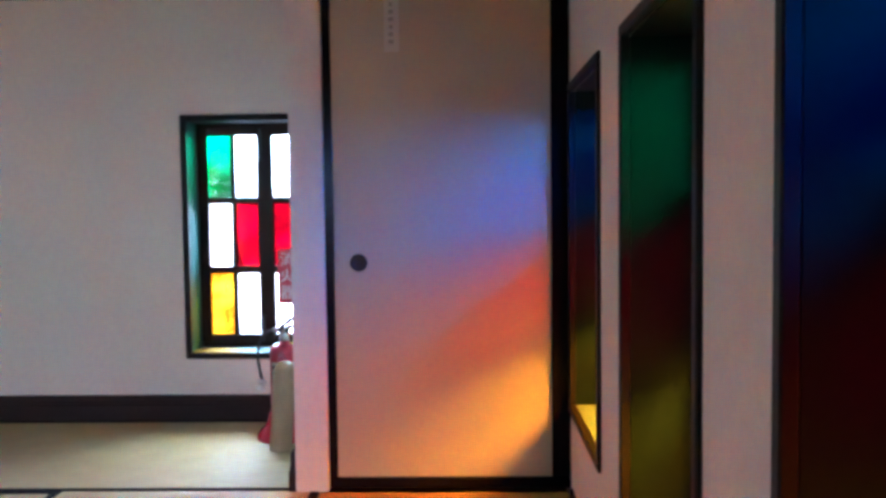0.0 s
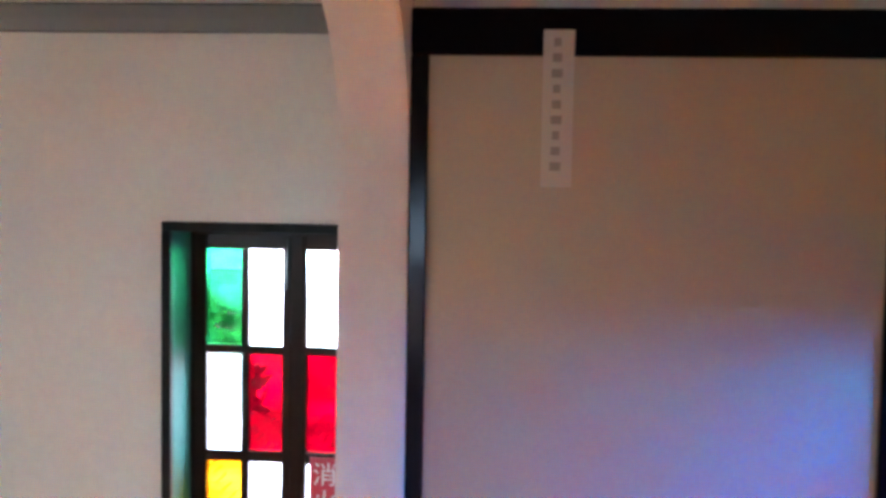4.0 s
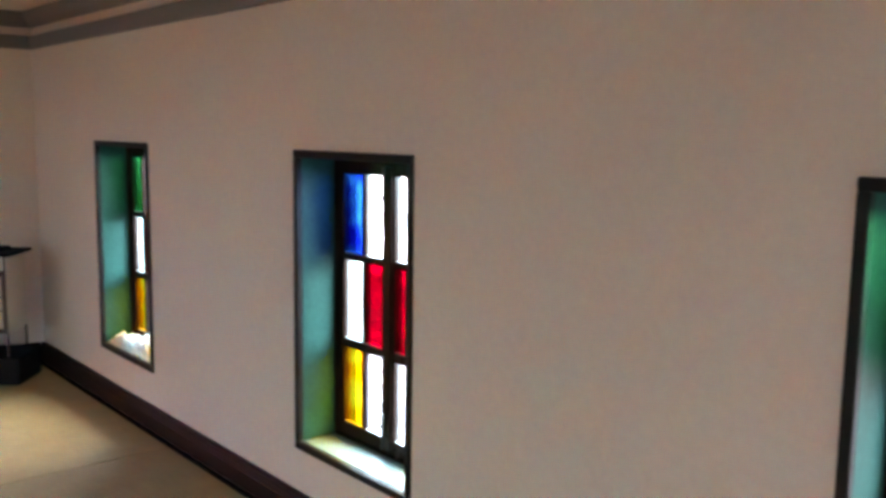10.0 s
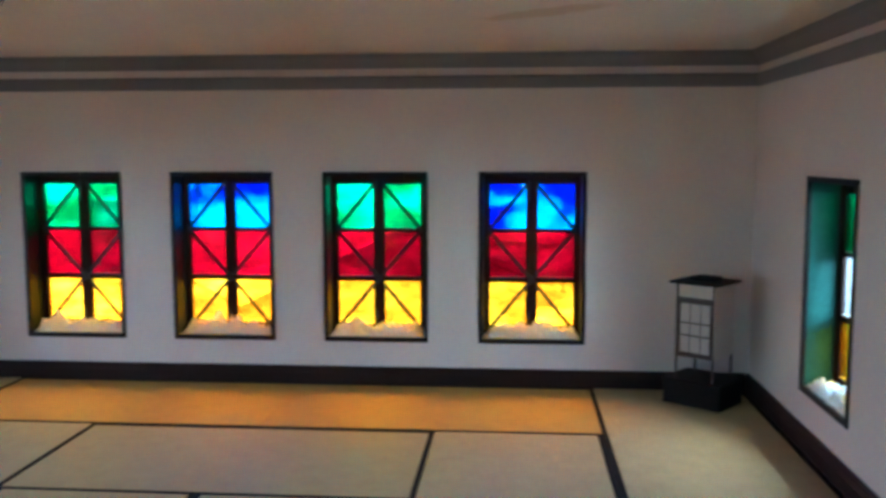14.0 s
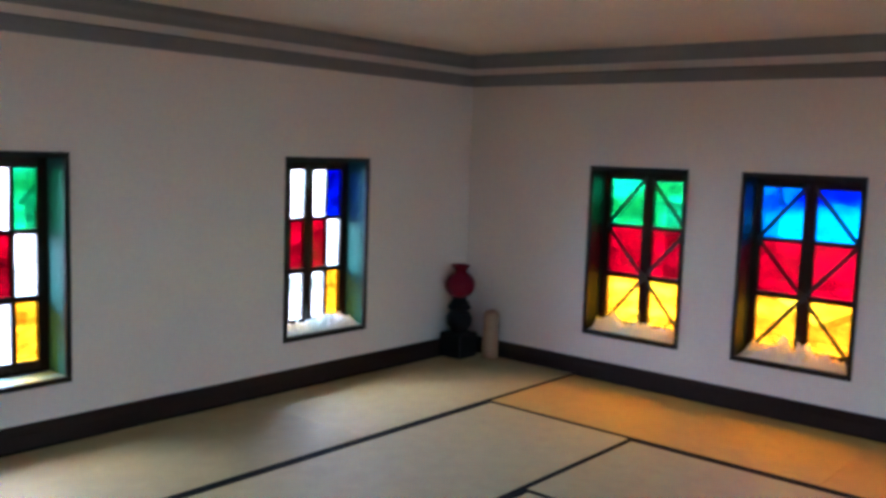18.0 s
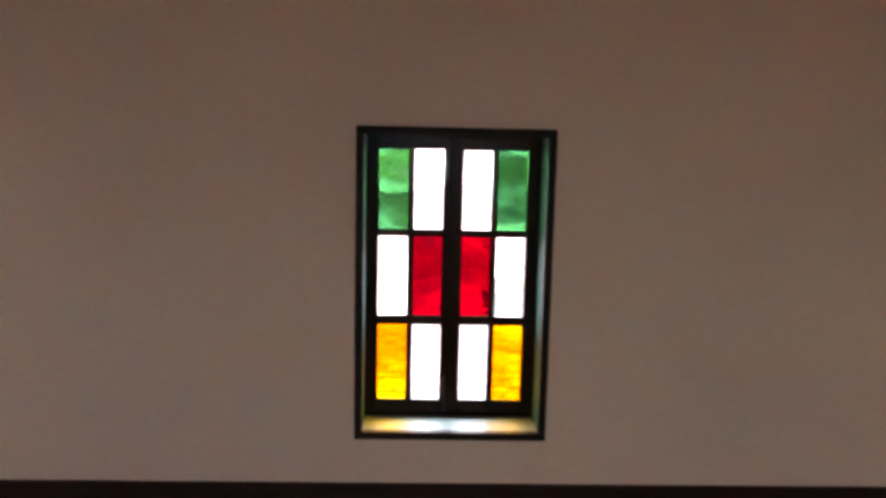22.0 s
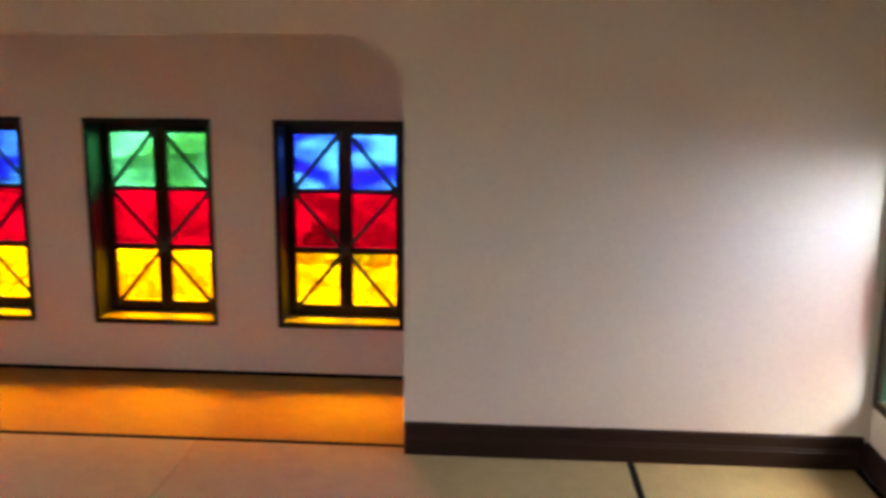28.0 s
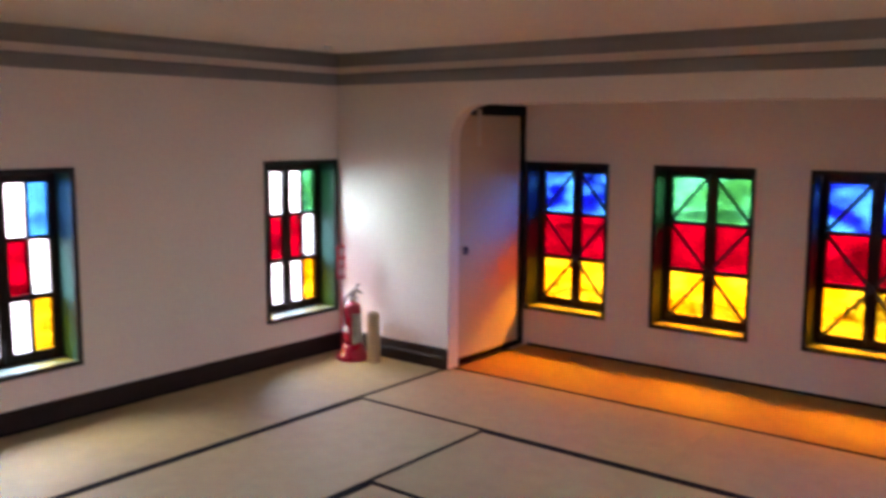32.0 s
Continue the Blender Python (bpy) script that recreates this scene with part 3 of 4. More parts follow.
def tatami(x0, x1, y0, y1, along, bordered=True, sunned_amber=False):
    """A mat with cloth borders on its two long sides; along: the axis of its length."""
    lx, ly = (x1 - x0, y1 - y0) if along == "x" else (y1 - y0, x1 - x0)
    key = (round(lx, 3), round(ly, 3), sunned_amber)
    if key not in mat_cache:
        g = 0.0006
        rim = EDGE_W if bordered else g
        body = mesh_of("rush_body", boxes((-lx / 2 + g, lx / 2 - g, -ly / 2 + rim, ly / 2 - rim, -0.055, 0), bevel=0.003), SUNNED_AMBER_RUSH if sunned_amber else RUSH)
        edge = mesh_of("cloth_border", boxes((-lx / 2 + g, lx / 2 - g, -EDGE_W / 2 + 0.0005, EDGE_W / 2 - 0.0005, -0.055, 0.002), bevel=0.003), BORDER)
        mat_cache[key] = body, edge
    body, edge = mat_cache[key]
    thing = empty("tatami_mat", ("sun-browned rush tatami mat, amber light in its colour, with black cloth borders" if sunned_amber else "woven rush tatami mat with black cloth borders") if bordered else "plain sun-browned rush mat in the alcove, amber light in its colour", "tatami mat", "tatami mats on the floor",
                  at=pose((x0 + x1) / 2, (y0 + y1) / 2, 0, 0, 0, 0 if along == "x" else 90))
    part("rush_body", body, None, thing)
    for s in (-1, 1) if bordered else ():
        part("cloth_border", edge, None, thing, "black cloth border", at=pose(0, s * (ly / 2 - EDGE_W / 2), 0))


for row in ((5, 6), (0, 1)):
    for a in (0, 2, 4):
        tatami(GX[a], GX[a + 2] if a < 4 else XD - 0.002, GY[row[0]], GY[row[1]], "x")
for a, b in ((1, 3), (3, 5)):
    tatami(GX[0], GX[1], GY[a], GY[b], "y", sunned_amber=True)
    tatami(GX[5], GX[6], GY[a], GY[b], "y")
for row in ((4, 5), (1, 2)):
    tatami(GX[1], GX[3], GY[row[0]], GY[row[1]], "x")
    tatami(GX[3], GX[5], GY[row[0]], GY[row[1]], "x")
tatami(GX[1], GX[2], GY[2], GY[4], "y")
tatami(GX[4], GX[5], GY[2], GY[4], "y")
tatami(GX[2], GX[4], GY[2], GY[3], "x")
tatami(GX[2], GX[4], GY[3], GY[4], "x")
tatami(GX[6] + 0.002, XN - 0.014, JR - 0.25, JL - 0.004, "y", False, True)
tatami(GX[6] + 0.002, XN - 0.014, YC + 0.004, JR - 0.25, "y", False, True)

# ================= windows =================
ROWS = ((0.692, 0.972), (0.386, 0.672), (0.080, 0.358))
GLASS_Y = 0.172


def sash_mesh(cols, side):
    """One leaf: stiles, rails and glazing bars round the panes. side: -1 left, 1 right."""
    inner, outer = 0.0015, 0.294
    bm = bmesh.new()
    y0, y1 = GLASS_Y - 0.018, GLASS_Y + 0.018
    edges = [c for col in cols for c in col]

    def bar(u0, u1, z0, z1, shallow=0.0):
        a, b = sorted((side * u0, side * u1))
        box(bm, a, b, y0 + shallow, y1 - shallow, z0, z1, bevel=0.003)

    bar(inner, cols[0][0] + 0.002, 0.034, 1.018)
    bar(cols[-1][1] - 0.002, outer, 0.034, 1.018)
    bar(cols[0][0], cols[-1][1], ROWS[0][1] - 0.002, 1.018, 0.001)
    bar(cols[0][0], cols[-1][1], 0.034, ROWS[2][0] + 0.002, 0.001)
    bar(cols[0][0], cols[-1][1], ROWS[1][1] - 0.002, ROWS[0][0] + 0.002, 0.002)
    bar(cols[0][0], cols[-1][1], ROWS[2][1] - 0.002, ROWS[1][0] + 0.002, 0.002)
    for a, b in zip(edges[1::2], edges[2::2]):
        bar(a - 0.002, b + 0.002, ROWS[2][0], ROWS[0][1], 0.004)
    return mesh_of("sash", bm, SASH_WOOD)


def ring_boards(u, z0, z1, w, y0, y1):
    """Four boards of a frame round an opening, butted."""
    return boxes((-u, u, y0, y1, z1 - w, z1), (-u, u, y0, y1, z0, z0 + w), (-u, -u + w, y0, y1, z0 + w, z1 - w), (u - w, u, y0, y1, z0 + w, z1 - w), bevel=0.003)


pane_cache = {}


def pane_mesh(w, h, code):
    key = (round(w, 4), round(h, 4), code)
    if key not in pane_cache:
        pane_cache[key] = mesh_of("pane", boxes((-w / 2 - 0.001, w / 2 + 0.001, -0.0004, 0.0004, -h / 2 - 0.001, h / 2 + 0.001)), GLASS[code])
    return pane_cache[key]


def bead_mesh(w):
    """The strip of putty along the foot of a pane, on the room's side."""
    key = (round(w, 4), "bead")
    if key not in pane_cache:
        pane_cache[key] = mesh_of("glazing_bead", boxes((-w / 2 + 0.003, w / 2 - 0.003, -0.0135, -0.002, 0.0005, 0.0045), bevel=0.001), PUTTY)
    return pane_cache[key]


def lattice_mesh(a, b):
    """A flat iron bar from a to b in the window's plane."""
    a, b = Vector((a[0], 0, a[1])), Vector((b[0], 0, b[1]))
    d = (b - a).normalized()
    n = Vector((-d.z, 0, d.x)) * 0.0115
    bm = bmesh.new()
    ring = [a + n, b + n, b - n, a - n]
    f = [bm.verts.new(p + Vector((0, -0.003, 0))) for p in ring]
    g = [bm.verts.new(p + Vector((0, 0.003, 0))) for p in ring]
    bm.faces.new(f)
    bm.faces.new(list(reversed(g)))
    for k in range(4):
        bm.faces.new((f[(k + 1) % 4], f[k], g[k], g[(k + 1) % 4]))
    bmesh.ops.recalc_face_normals(bm, faces=bm.faces[:])
    return mesh_of("lattice_bar", bm, IRON)


def make_window(name, plan, cols, lattice, label):
    """plan: three rows of glass codes from the left; cols: pane columns of the right leaf."""
    win = empty(name, label, "window", "stained glass windows", "structure")
    part("casing", ring_boards(WIN_W / 2, 0, WIN_H, 0.026, -0.010, 0.012), DARK_WOOD, win)
    for s in (-1, 1):
        a, b = sorted((s * 0.2985, s * 0.301))
        part("reveal_board", boxes((a, b, 0.012, 0.24, 0.024, WIN_H - 0.024)), DARK_REVEAL if lattice else TEAL, win, "near-black reveal board" if lattice else "teal painted reveal board")
    part("head_board", boxes((-0.298, 0.298, 0.012, 0.24, WIN_H - 0.0265, WIN_H - 0.024)), DARK_WOOD, win)
    part("window_sill", boxes((-0.298, 0.298, 0.012, 0.24, 0.0235, 0.0275)), SILL_PAINT, win, "pale painted sill board")
    part("window_frame", boxes((-0.2975, -0.290, GLASS_Y - 0.03, GLASS_Y + 0.03, 0.028, WIN_H - 0.027), (0.290, 0.2975, GLASS_Y - 0.03, GLASS_Y + 0.03, 0.028, WIN_H - 0.027),
                               (-0.29, 0.29, GLASS_Y - 0.03, GLASS_Y + 0.03, 1.012, WIN_H - 0.027), (-0.29, 0.29, GLASS_Y - 0.03, GLASS_Y + 0.03, 0.028, 0.036), bevel=0.002), SASH_WOOD, win)
    for side in (-1, 1):
        leaf = part("sash", sash_mesh(cols, side), None, win)
        for r, (z0, z1) in enumerate(ROWS):
            row = plan[r]
            half = row[len(row) // 2:] if side > 0 else row[: len(row) // 2][::-1]
            for (u0, u1), code in zip(cols, half):
                part("pane", pane_mesh(u1 - u0, z1 - z0, code), None, leaf, at=pose(side * (u0 + u1) / 2, GLASS_Y, (z0 + z1) / 2))
                part("glazing_bead", bead_mesh(u1 - u0), None, leaf, at=pose(side * (u0 + u1) / 2, GLASS_Y, z0))
    part("astragal", boxes((-0.010, 0.026, GLASS_Y - 0.0255, GLASS_Y - 0.0185, 0.036, 1.011), bevel=0.002), SASH_WOOD, win)
    bolt = bmesh.new()
    rod(bolt, (-0.017, GLASS_Y - 0.024, 0.86), (-0.017, GLASS_Y - 0.024, 1.0), 0.005)
    box(bolt, -0.026, -0.0105, GLASS_Y - 0.022, GLASS_Y - 0.0175, 0.875, 0.965, bevel=0.002)
    rod(bolt, (-0.017, GLASS_Y - 0.024, 0.90), (-0.017, GLASS_Y - 0.040, 0.90), 0.004)
    part("bolt", bolt, IRON, win, "small dark iron bolt")
    bolt = bmesh.new()
    rod(bolt, (-0.017, GLASS_Y - 0.024, 0.045), (-0.017, GLASS_Y - 0.024, 0.17), 0.005)
    box(bolt, -0.026, -0.0105, GLASS_Y - 0.022, GLASS_Y - 0.0175, 0.075, 0.155, bevel=0.002)
    rod(bolt, (-0.017, GLASS_Y - 0.024, 0.13), (-0.017, GLASS_Y - 0.040, 0.13), 0.004)
    part("bolt", bolt, IRON, win, "small dark iron bolt")
    if lattice:
        y = GLASS_Y - 0.025
        za, zb, zc, zd = 0.990, 0.684, 0.376, 0.062
        for s in (-1, 1):
            for a, b in (((0.012, za), (0.268, zb)), ((0.268, zb), (0.0, zc)), ((0.0, zc), (0.262, zd))):
                part("lattice_bar", lattice_mesh((s * a[0], a[1]), (s * b[0], b[1])), None, win, at=pose(0, y + 0.003 * s, 0))
        hub = lathe([(0.0, -0.006), (0.026, -0.006), (0.026, 0.006), (0.0, 0.006)], 16, close=False)
        bmesh.ops.rotate(hub, verts=hub.verts[:], cent=(0, 0, 0), matrix=Matrix.Rotation(radians(90), 3, "X"))
        part("lattice_hub", hub, IRON, win, at=pose(0, GLASS_Y - 0.027, zc))
    return win


TWO = ((0.033, 0.135), (0.153, 0.257))
ONE = ((0.034, 0.262),)
PLAIN = "window of {} red, amber and clear glass in a deep dark frame"
BARRED = "window of {} red and amber glass with crossed iron bars"
green_side = make_window("window_1", ("GWWG", "WRRW", "YWWY"), TWO, False, PLAIN.format("green,"))
blue_side = make_window("window_2", ("BWWB", "WRRW", "YWWY"), TWO, False, PLAIN.format("blue,"))
green_bar = make_window("window_4", ("GG", "RR", "YY"), ONE, True, BARRED.format("green,"))
blue_bar = make_window("window_5", ("BB", "RR", "YY"), ONE, True, BARRED.format("blue,"))
# the panes of the south wall sit a little deeper
GLASS_Y = 0.185
blue_south = make_window("window_8", ("DWWD", "WRRW", "YWWY"), TWO, False, PLAIN.format("blue,"))
green_south = make_window("window_9", ("GWWG", "WRRW", "YWWY"), TWO, False, PLAIN.format("green,"))
blue_south.matrix_basis = pose(C_X[0], YC, SILL_Z, 0, 0, TURN_C)
green_south.matrix_basis = pose(C_X[1], YC, SILL_Z, 0, 0, TURN_C)
green_side.matrix_basis = pose(A_X[0], YA, SILL_Z, 0, 0, TURN_A)
blue_side.matrix_basis = pose(A_X[1], YA, SILL_Z, 0, 0, TURN_A)
green_bar.matrix_basis = pose(XB, B_Y[0], SILL_Z, 0, 0, TURN_B)
blue_bar.matrix_basis = pose(XB, B_Y[1], SILL_Z, 0, 0, TURN_B)
for name, first, m in (
    ("window_3", green_side, pose(A_X[2], YA, SILL_Z, 0, 0, TURN_A)),
    ("window_6", green_bar, pose(XB, B_Y[2], SILL_Z, 0, 0, TURN_B)),
    ("window_7", blue_bar, pose(XB, B_Y[3], SILL_Z, 0, 0, TURN_B)),
    ("window_10", blue_south, pose(C_X[2], YC, SILL_Z, 0, 0, TURN_C)),
    ("window_11", blue_bar, pose(XN, N_Y[0], SILL_N, 0, 0, TURN_N)),
    ("window_12", green_bar, pose(XN, N_Y[1], SILL_N, 0, 0, TURN_N)),
    ("window_13", blue_bar, pose(XN, N_Y[2], SILL_N, 0, 0, TURN_N)),
):
    copy_thing(first, m).name = name

# ================= sliding door of the alcove =================
door = empty("sliding_door", "beige paper sliding door in a black lacquer frame", "sliding door", at=pose(DOOR_X, JL + 0.024, 0))
W = XN - DOOR_X
part("paper_panel", boxes((0.026, W - 0.06, 0.010, 0.030, 0.04, 1.615)), FUSUMA_PAPER, door)
part("lintel", boxes((0.0, W - 0.002, -0.004, 0.035, 1.615, 1.687), bevel=0.003), LACQUER, door)
part("bottom_rail", boxes((0.0, W - 0.002, -0.004, 0.035, 0.004, 0.04), bevel=0.003), LACQUER, door)
part("stile", boxes((0.0, 0.028, -0.002, 0.034, 0.04, 1.615), bevel=0.002), LACQUER, door)
part("stile", boxes((W - 0.062, W - 0.002, -0.002, 0.034, 0.04, 1.615), bevel=0.003), LACQUER, door)
pull = lathe([(0.0, 0.004), (0.022, 0.004), (0.024, 0.0), (0.027, 0.0), (0.029, 0.003), (0.029, 0.006), (0.0, 0.006)], 28, close=False)
bmesh.ops.rotate(pull, verts=pull.verts[:], cent=(0, 0, 0), matrix=Matrix.Rotation(radians(-90), 3, "X"))
part("finger_pull", pull, IRON, door, "round dark metal finger pull", smooth=True, at=pose(0.202 - DOOR_X, 0.003, 0.744))
slip = empty("paper_slip", "narrow paper notice slip hanging on the sliding door", "notice", at=pose(0.321, JL + 0.0175, 1.415))
part("sheet", boxes((-0.0235, 0.0235, 0.0, 0.0012, 0.0, 0.238)), LABEL_PAPER, slip)
for k in range(9):
    w = 0.011 + 0.006 * ((k * 7) % 3) / 2
    part("writing", boxes((-w / 2 - 0.002, w / 2 - 0.002, -0.0008, 0.0, 0.226 - k * 0.0235 - 0.013, 0.226 - k * 0.0235)), INK, slip)


# ================= crumpled sheets on window sills =================
def crumpled(seed, w, d, h):
    """A sheet pushed together into layered folds along a sill, with a peak or two."""
    rng = np.random.default_rng(seed)
    nx, ny = 44, 13
    peak = [(float(rng.uniform(-0.3, 0.3)), float(rng.uniform(-0.2, 0.2)), float(rng.uniform(0.08, 0.15)), float(rng.uniform(0.45, 1.0))) for k in range(2)]
    verts = []
    for j in range(ny + 1):
        for i in range(nx + 1):
            u, v = i / nx - 0.5, j / ny - 0.5
            edge = min(1.0, (0.5 - abs(u)) * 14) * min(1.0, (0.5 - abs(v)) * 6)
            q = Vector((u * 4 + seed, v * 5 + seed * 0.37, seed * 1.7))
            bent = noise.noise(q * 0.9) * 0.5 + 0.5 + 0.25 * noise.noise(q * 2.3)
            step = bent * 5
            terrace = (math.floor(step) + min(1.0, (step - math.floor(step)) * 3.2)) / 5        # folds lie over one another
            lump = max(a * max(0.0, 1 - math.hypot((u - p) / s, (v - r) / 0.45)) for p, r, s, a in peak)
            crease = abs(noise.noise(q * 3.1)) + 0.5 * abs(noise.noise(q * 6.7))
            z = h * max(0.0, 0.18 + 0.45 * terrace + 0.55 * lump - 0.55 * crease) * edge + 0.001
            verts.append((u * w * (1 - 0.04 * noise.noise(q * 1.3)), v * d + 0.010 * noise.noise(q * 2.1), z))
    faces = [(j * (nx + 1) + i, j * (nx + 1) + i + 1, (j + 1) * (nx + 1) + i + 1, (j + 1) * (nx + 1) + i) for j in range(ny) for i in range(nx)]
    me = bpy.data.meshes.new("crumpled_sheet")
    me.from_pydata(verts, [], faces)
    me.materials.append(PLASTIC_SHEET)
    me.polygons.foreach_set("use_smooth", [False] * len(me.polygons))
    return me


def on_sill(m, seed, w=0.58, h=0.14):
    single("crumpled_sheet", crumpled(seed, w, 0.115, h), None, "crumpled white plastic sheet lying on a window sill", "sheet",
           group="sheets on the sills", at=m @ pose(0, 0.074, 0.0285))


for k, y in enumerate(B_Y):
    on_sill(pose(XB, y, SILL_Z, 0, 0, TURN_B), 3 + 4 * k, h=0.17)
on_sill(pose(A_X[0], YA, SILL_Z, 0, 0, TURN_A), 21, h=0.15)
on_sill(pose(C_X[2], YC, SILL_Z, 0, 0, TURN_C), 27, h=0.14)

# ================= paper lantern in the corner =================
lantern_at = pose(-5.167, 2.530, 0, 0, 0, 50.9)
chest = empty("lantern_base", "low black wooden box under the paper lantern", "box", at=lantern_at)
part("body", boxes((-0.175, 0.175, -0.145, 0.140, 0.0, 0.134), bevel=0.004), BLACK_STAND, chest)
part("lid", boxes((-0.18, 0.18, -0.158, 0.150, 0.134, 0.15), bevel=0.004), BLACK_STAND, chest)
andon = empty("paper_lantern", "dark wood floor lantern with paper panels and lattice", "lantern", at=lantern_at @ pose(0, 0, 0.18))
H = 0.112
for sx in (-1, 1):
    for sy in (-1, 1):
        part("post", boxes((sx * H - 0.006, sx * H + 0.006, sy * H - 0.006, sy * H + 0.006, -0.03, 0.515), bevel=0.002), ANDON_WOOD, andon)
for k in range(4):
    m = pose(0, 0, 0, 0, 0, 90 * k)
    if k % 2:
        # paper drawn over the outside of the posts
        part("paper_panel", boxes((-H - 0.006, H + 0.006, -H - 0.0078, -H - 0.0064, 0.100, 0.512)), WASHI, andon, at=m)
        continue
    part("paper_panel", boxes((-H + 0.006, H - 0.006, -H + 0.002, -H + 0.0032, 0.100, 0.512)), WASHI, andon, at=m)
    for z, thick in ((0.096, 0.028), (0.404, 0.034)):
        part("rail", boxes((-H + 0.006, H - 0.006, -H - 0.009, -H + 0.0015, z, z + thick), bevel=0.002), ANDON_WOOD, andon, at=m)
    for u in (-H + 0.013, H - 0.013):
        part("side_rail", boxes((u - 0.007, u + 0.007, -H - 0.008, -H + 0.0015, 0.124, 0.404), bevel=0.0015), ANDON_WOOD, andon, at=m)
    for u in (-0.033, 0.033):
        part("lattice_strip", boxes((u - 0.0022, u + 0.0022, -H - 0.001, -H + 0.0015, 0.124, 0.404)), ANDON_WOOD, andon, at=m)
    for z in (0.222, 0.294):
        part("lattice_strip", boxes((-H + 0.020, H - 0.020, -H - 0.0055, -H - 0.0012, z - 0.004, z + 0.004)), ANDON_WOOD, andon, at=m)
roof = bmesh.new()
for x0, x1, y0, y1 in ((-0.148, 0.148, -0.148, -0.05), (-0.148, 0.148, 0.05, 0.148), (-0.148, -0.05, -0.05, 0.05), (0.05, 0.148, -0.05, 0.05)):
    box(roof, x0, x1, y0, y1, 0.515, 0.529, bevel=0.003)
part("roof_plate", roof, BLACK_STAND, andon)
part("collar", boxes((-0.068, 0.068, -0.068, -0.05, 0.529, 0.550), (-0.068, 0.068, 0.05, 0.068, 0.529, 0.550),
                     (-0.068, -0.05, -0.05, 0.05, 0.529, 0.550), (0.05, 0.068, -0.05, 0.05, 0.529, 0.550), bevel=0.002), BLACK_STAND, andon)

# ================= red glass lamp on its black stand, and the wooden blocks =================
stand = empty("lamp_stand", "tiered black lacquer stand on the tatami", "stand", at=pose(-5.235, -2.498, 0, 0, 0, 0))
part("base", boxes((-0.092, 0.092, -0.092, 0.092, 0.0, 0.165), bevel=0.008), BLACK_STAND, stand)
part("column", lathe([(0.055, 0.165), (0.062, 0.19), (0.082, 0.215), (0.088, 0.265), (0.070, 0.30), (0.060, 0.315), (0.078, 0.325), (0.080, 0.34), (0.062, 0.355)], 28), BLACK_STAND, stand, smooth=True)
globe = empty("red_glass_lamp", "round dark red glass lamp on a black stand", "lamp", at=pose(-5.235, -2.498, 0.355))
part("foot", lathe([(0.062, 0.0), (0.066, 0.012), (0.045, 0.03), (0.05, 0.05)], 28), BLACK_STAND, globe, smooth=True)
part("globe", lathe([(0.044, 0.048), (0.066, 0.06), (0.087, 0.085), (0.100, 0.12), (0.099, 0.15), (0.086, 0.18), (0.064, 0.203), (0.046, 0.214),
                     (0.042, 0.225), (0.044, 0.24), (0.062, 0.258), (0.066, 0.266), (0.060, 0.264), (0.038, 0.24)], 40, close=False), RED_GLASS_SOLID, globe, smooth=True)


def wooden_block(x, y, r, h, mat, label, lean=0.0):
    """A round-topped block; lean: sideways run of its axis for each metre of height, along x and y."""
    prof = [(r * 0.97, 0.0), (r, 0.006), (r, h - r * 0.8)]
    for k in range(1, 7):
        a = k * math.pi / 12
        prof.append((r * math.cos(a) * 0.999 + 0.0005, h - r * 0.8 + r * 0.8 * math.sin(a)))
    bm = lathe(prof, 24)
    for v in bm.verts:
        v.co.x += lean * v.co.z
        v.co.y += lean * v.co.z
    single("wooden_block", bm, mat, label, "wooden block", smooth=True, at=pose(x, y, 0))


wooden_block(-5.365, -2.325, 0.055, 0.33, RED_BLOCK_WOOD, "upright reddish wooden block with a rounded top beside a lamp stand")
wooden_block(-0.168, 2.387, 0.042, 0.335, TAN_WOOD, "upright pale wooden block with a rounded top beside the extinguisher", 0.067)

# ================= fire extinguisher with its stand and sign =================
EX, EY = -0.182, 2.565
ext_stand = empty("extinguisher_stand", "round red enamel floor stand with a tall sign pole", "stand", at=pose(EX, EY, 0))
part("dish", lathe([(0.113, 0.0), (0.115, 0.008), (0.112, 0.020), (0.100, 0.034), (0.082, 0.052), (0.070, 0.075), (0.065, 0.10), (0.0615, 0.10), (0.0615, 0.034), (0.0, 0.034)], 40, close=False), RED_PAINT, ext_stand, smooth=True)
part("pole", rod(bmesh.new(), (-0.002, 0.098, 0.02), (-0.002, 0.112, 0.742), 0.0045), RED_PAINT, ext_stand)
board = part("sign_board", boxes((-0.038, 0.038, -0.002, 0.002, -0.112, 0.112), bevel=0.001), RED_SIGN, ext_stand, "red sign with white letters",
             at=pose(-0.002, 0.100, 0.637, 0, 0, 0))
for k, letter in enumerate("消火器"):
    cu = bpy.data.curves.new("letter", "FONT")
    cu.body, cu.size, cu.align_x, cu.align_y, cu.extrude, cu.resolution_u = letter, 0.062, "CENTER", "CENTER", 0.0006, 2
    tmp = new("letter_tmp", cu)
    me = bpy.data.meshes.new_from_object(tmp.evaluated_get(bpy.context.evaluated_depsgraph_get()))
    bpy.data.objects.remove(tmp)
    me.materials.clear()
    me.materials.append(WHITE_PAINT)
    part("letter", me, None, board, at=pose(0, -0.0028, 0.066 - 0.067 * k, 90, 0, 0))


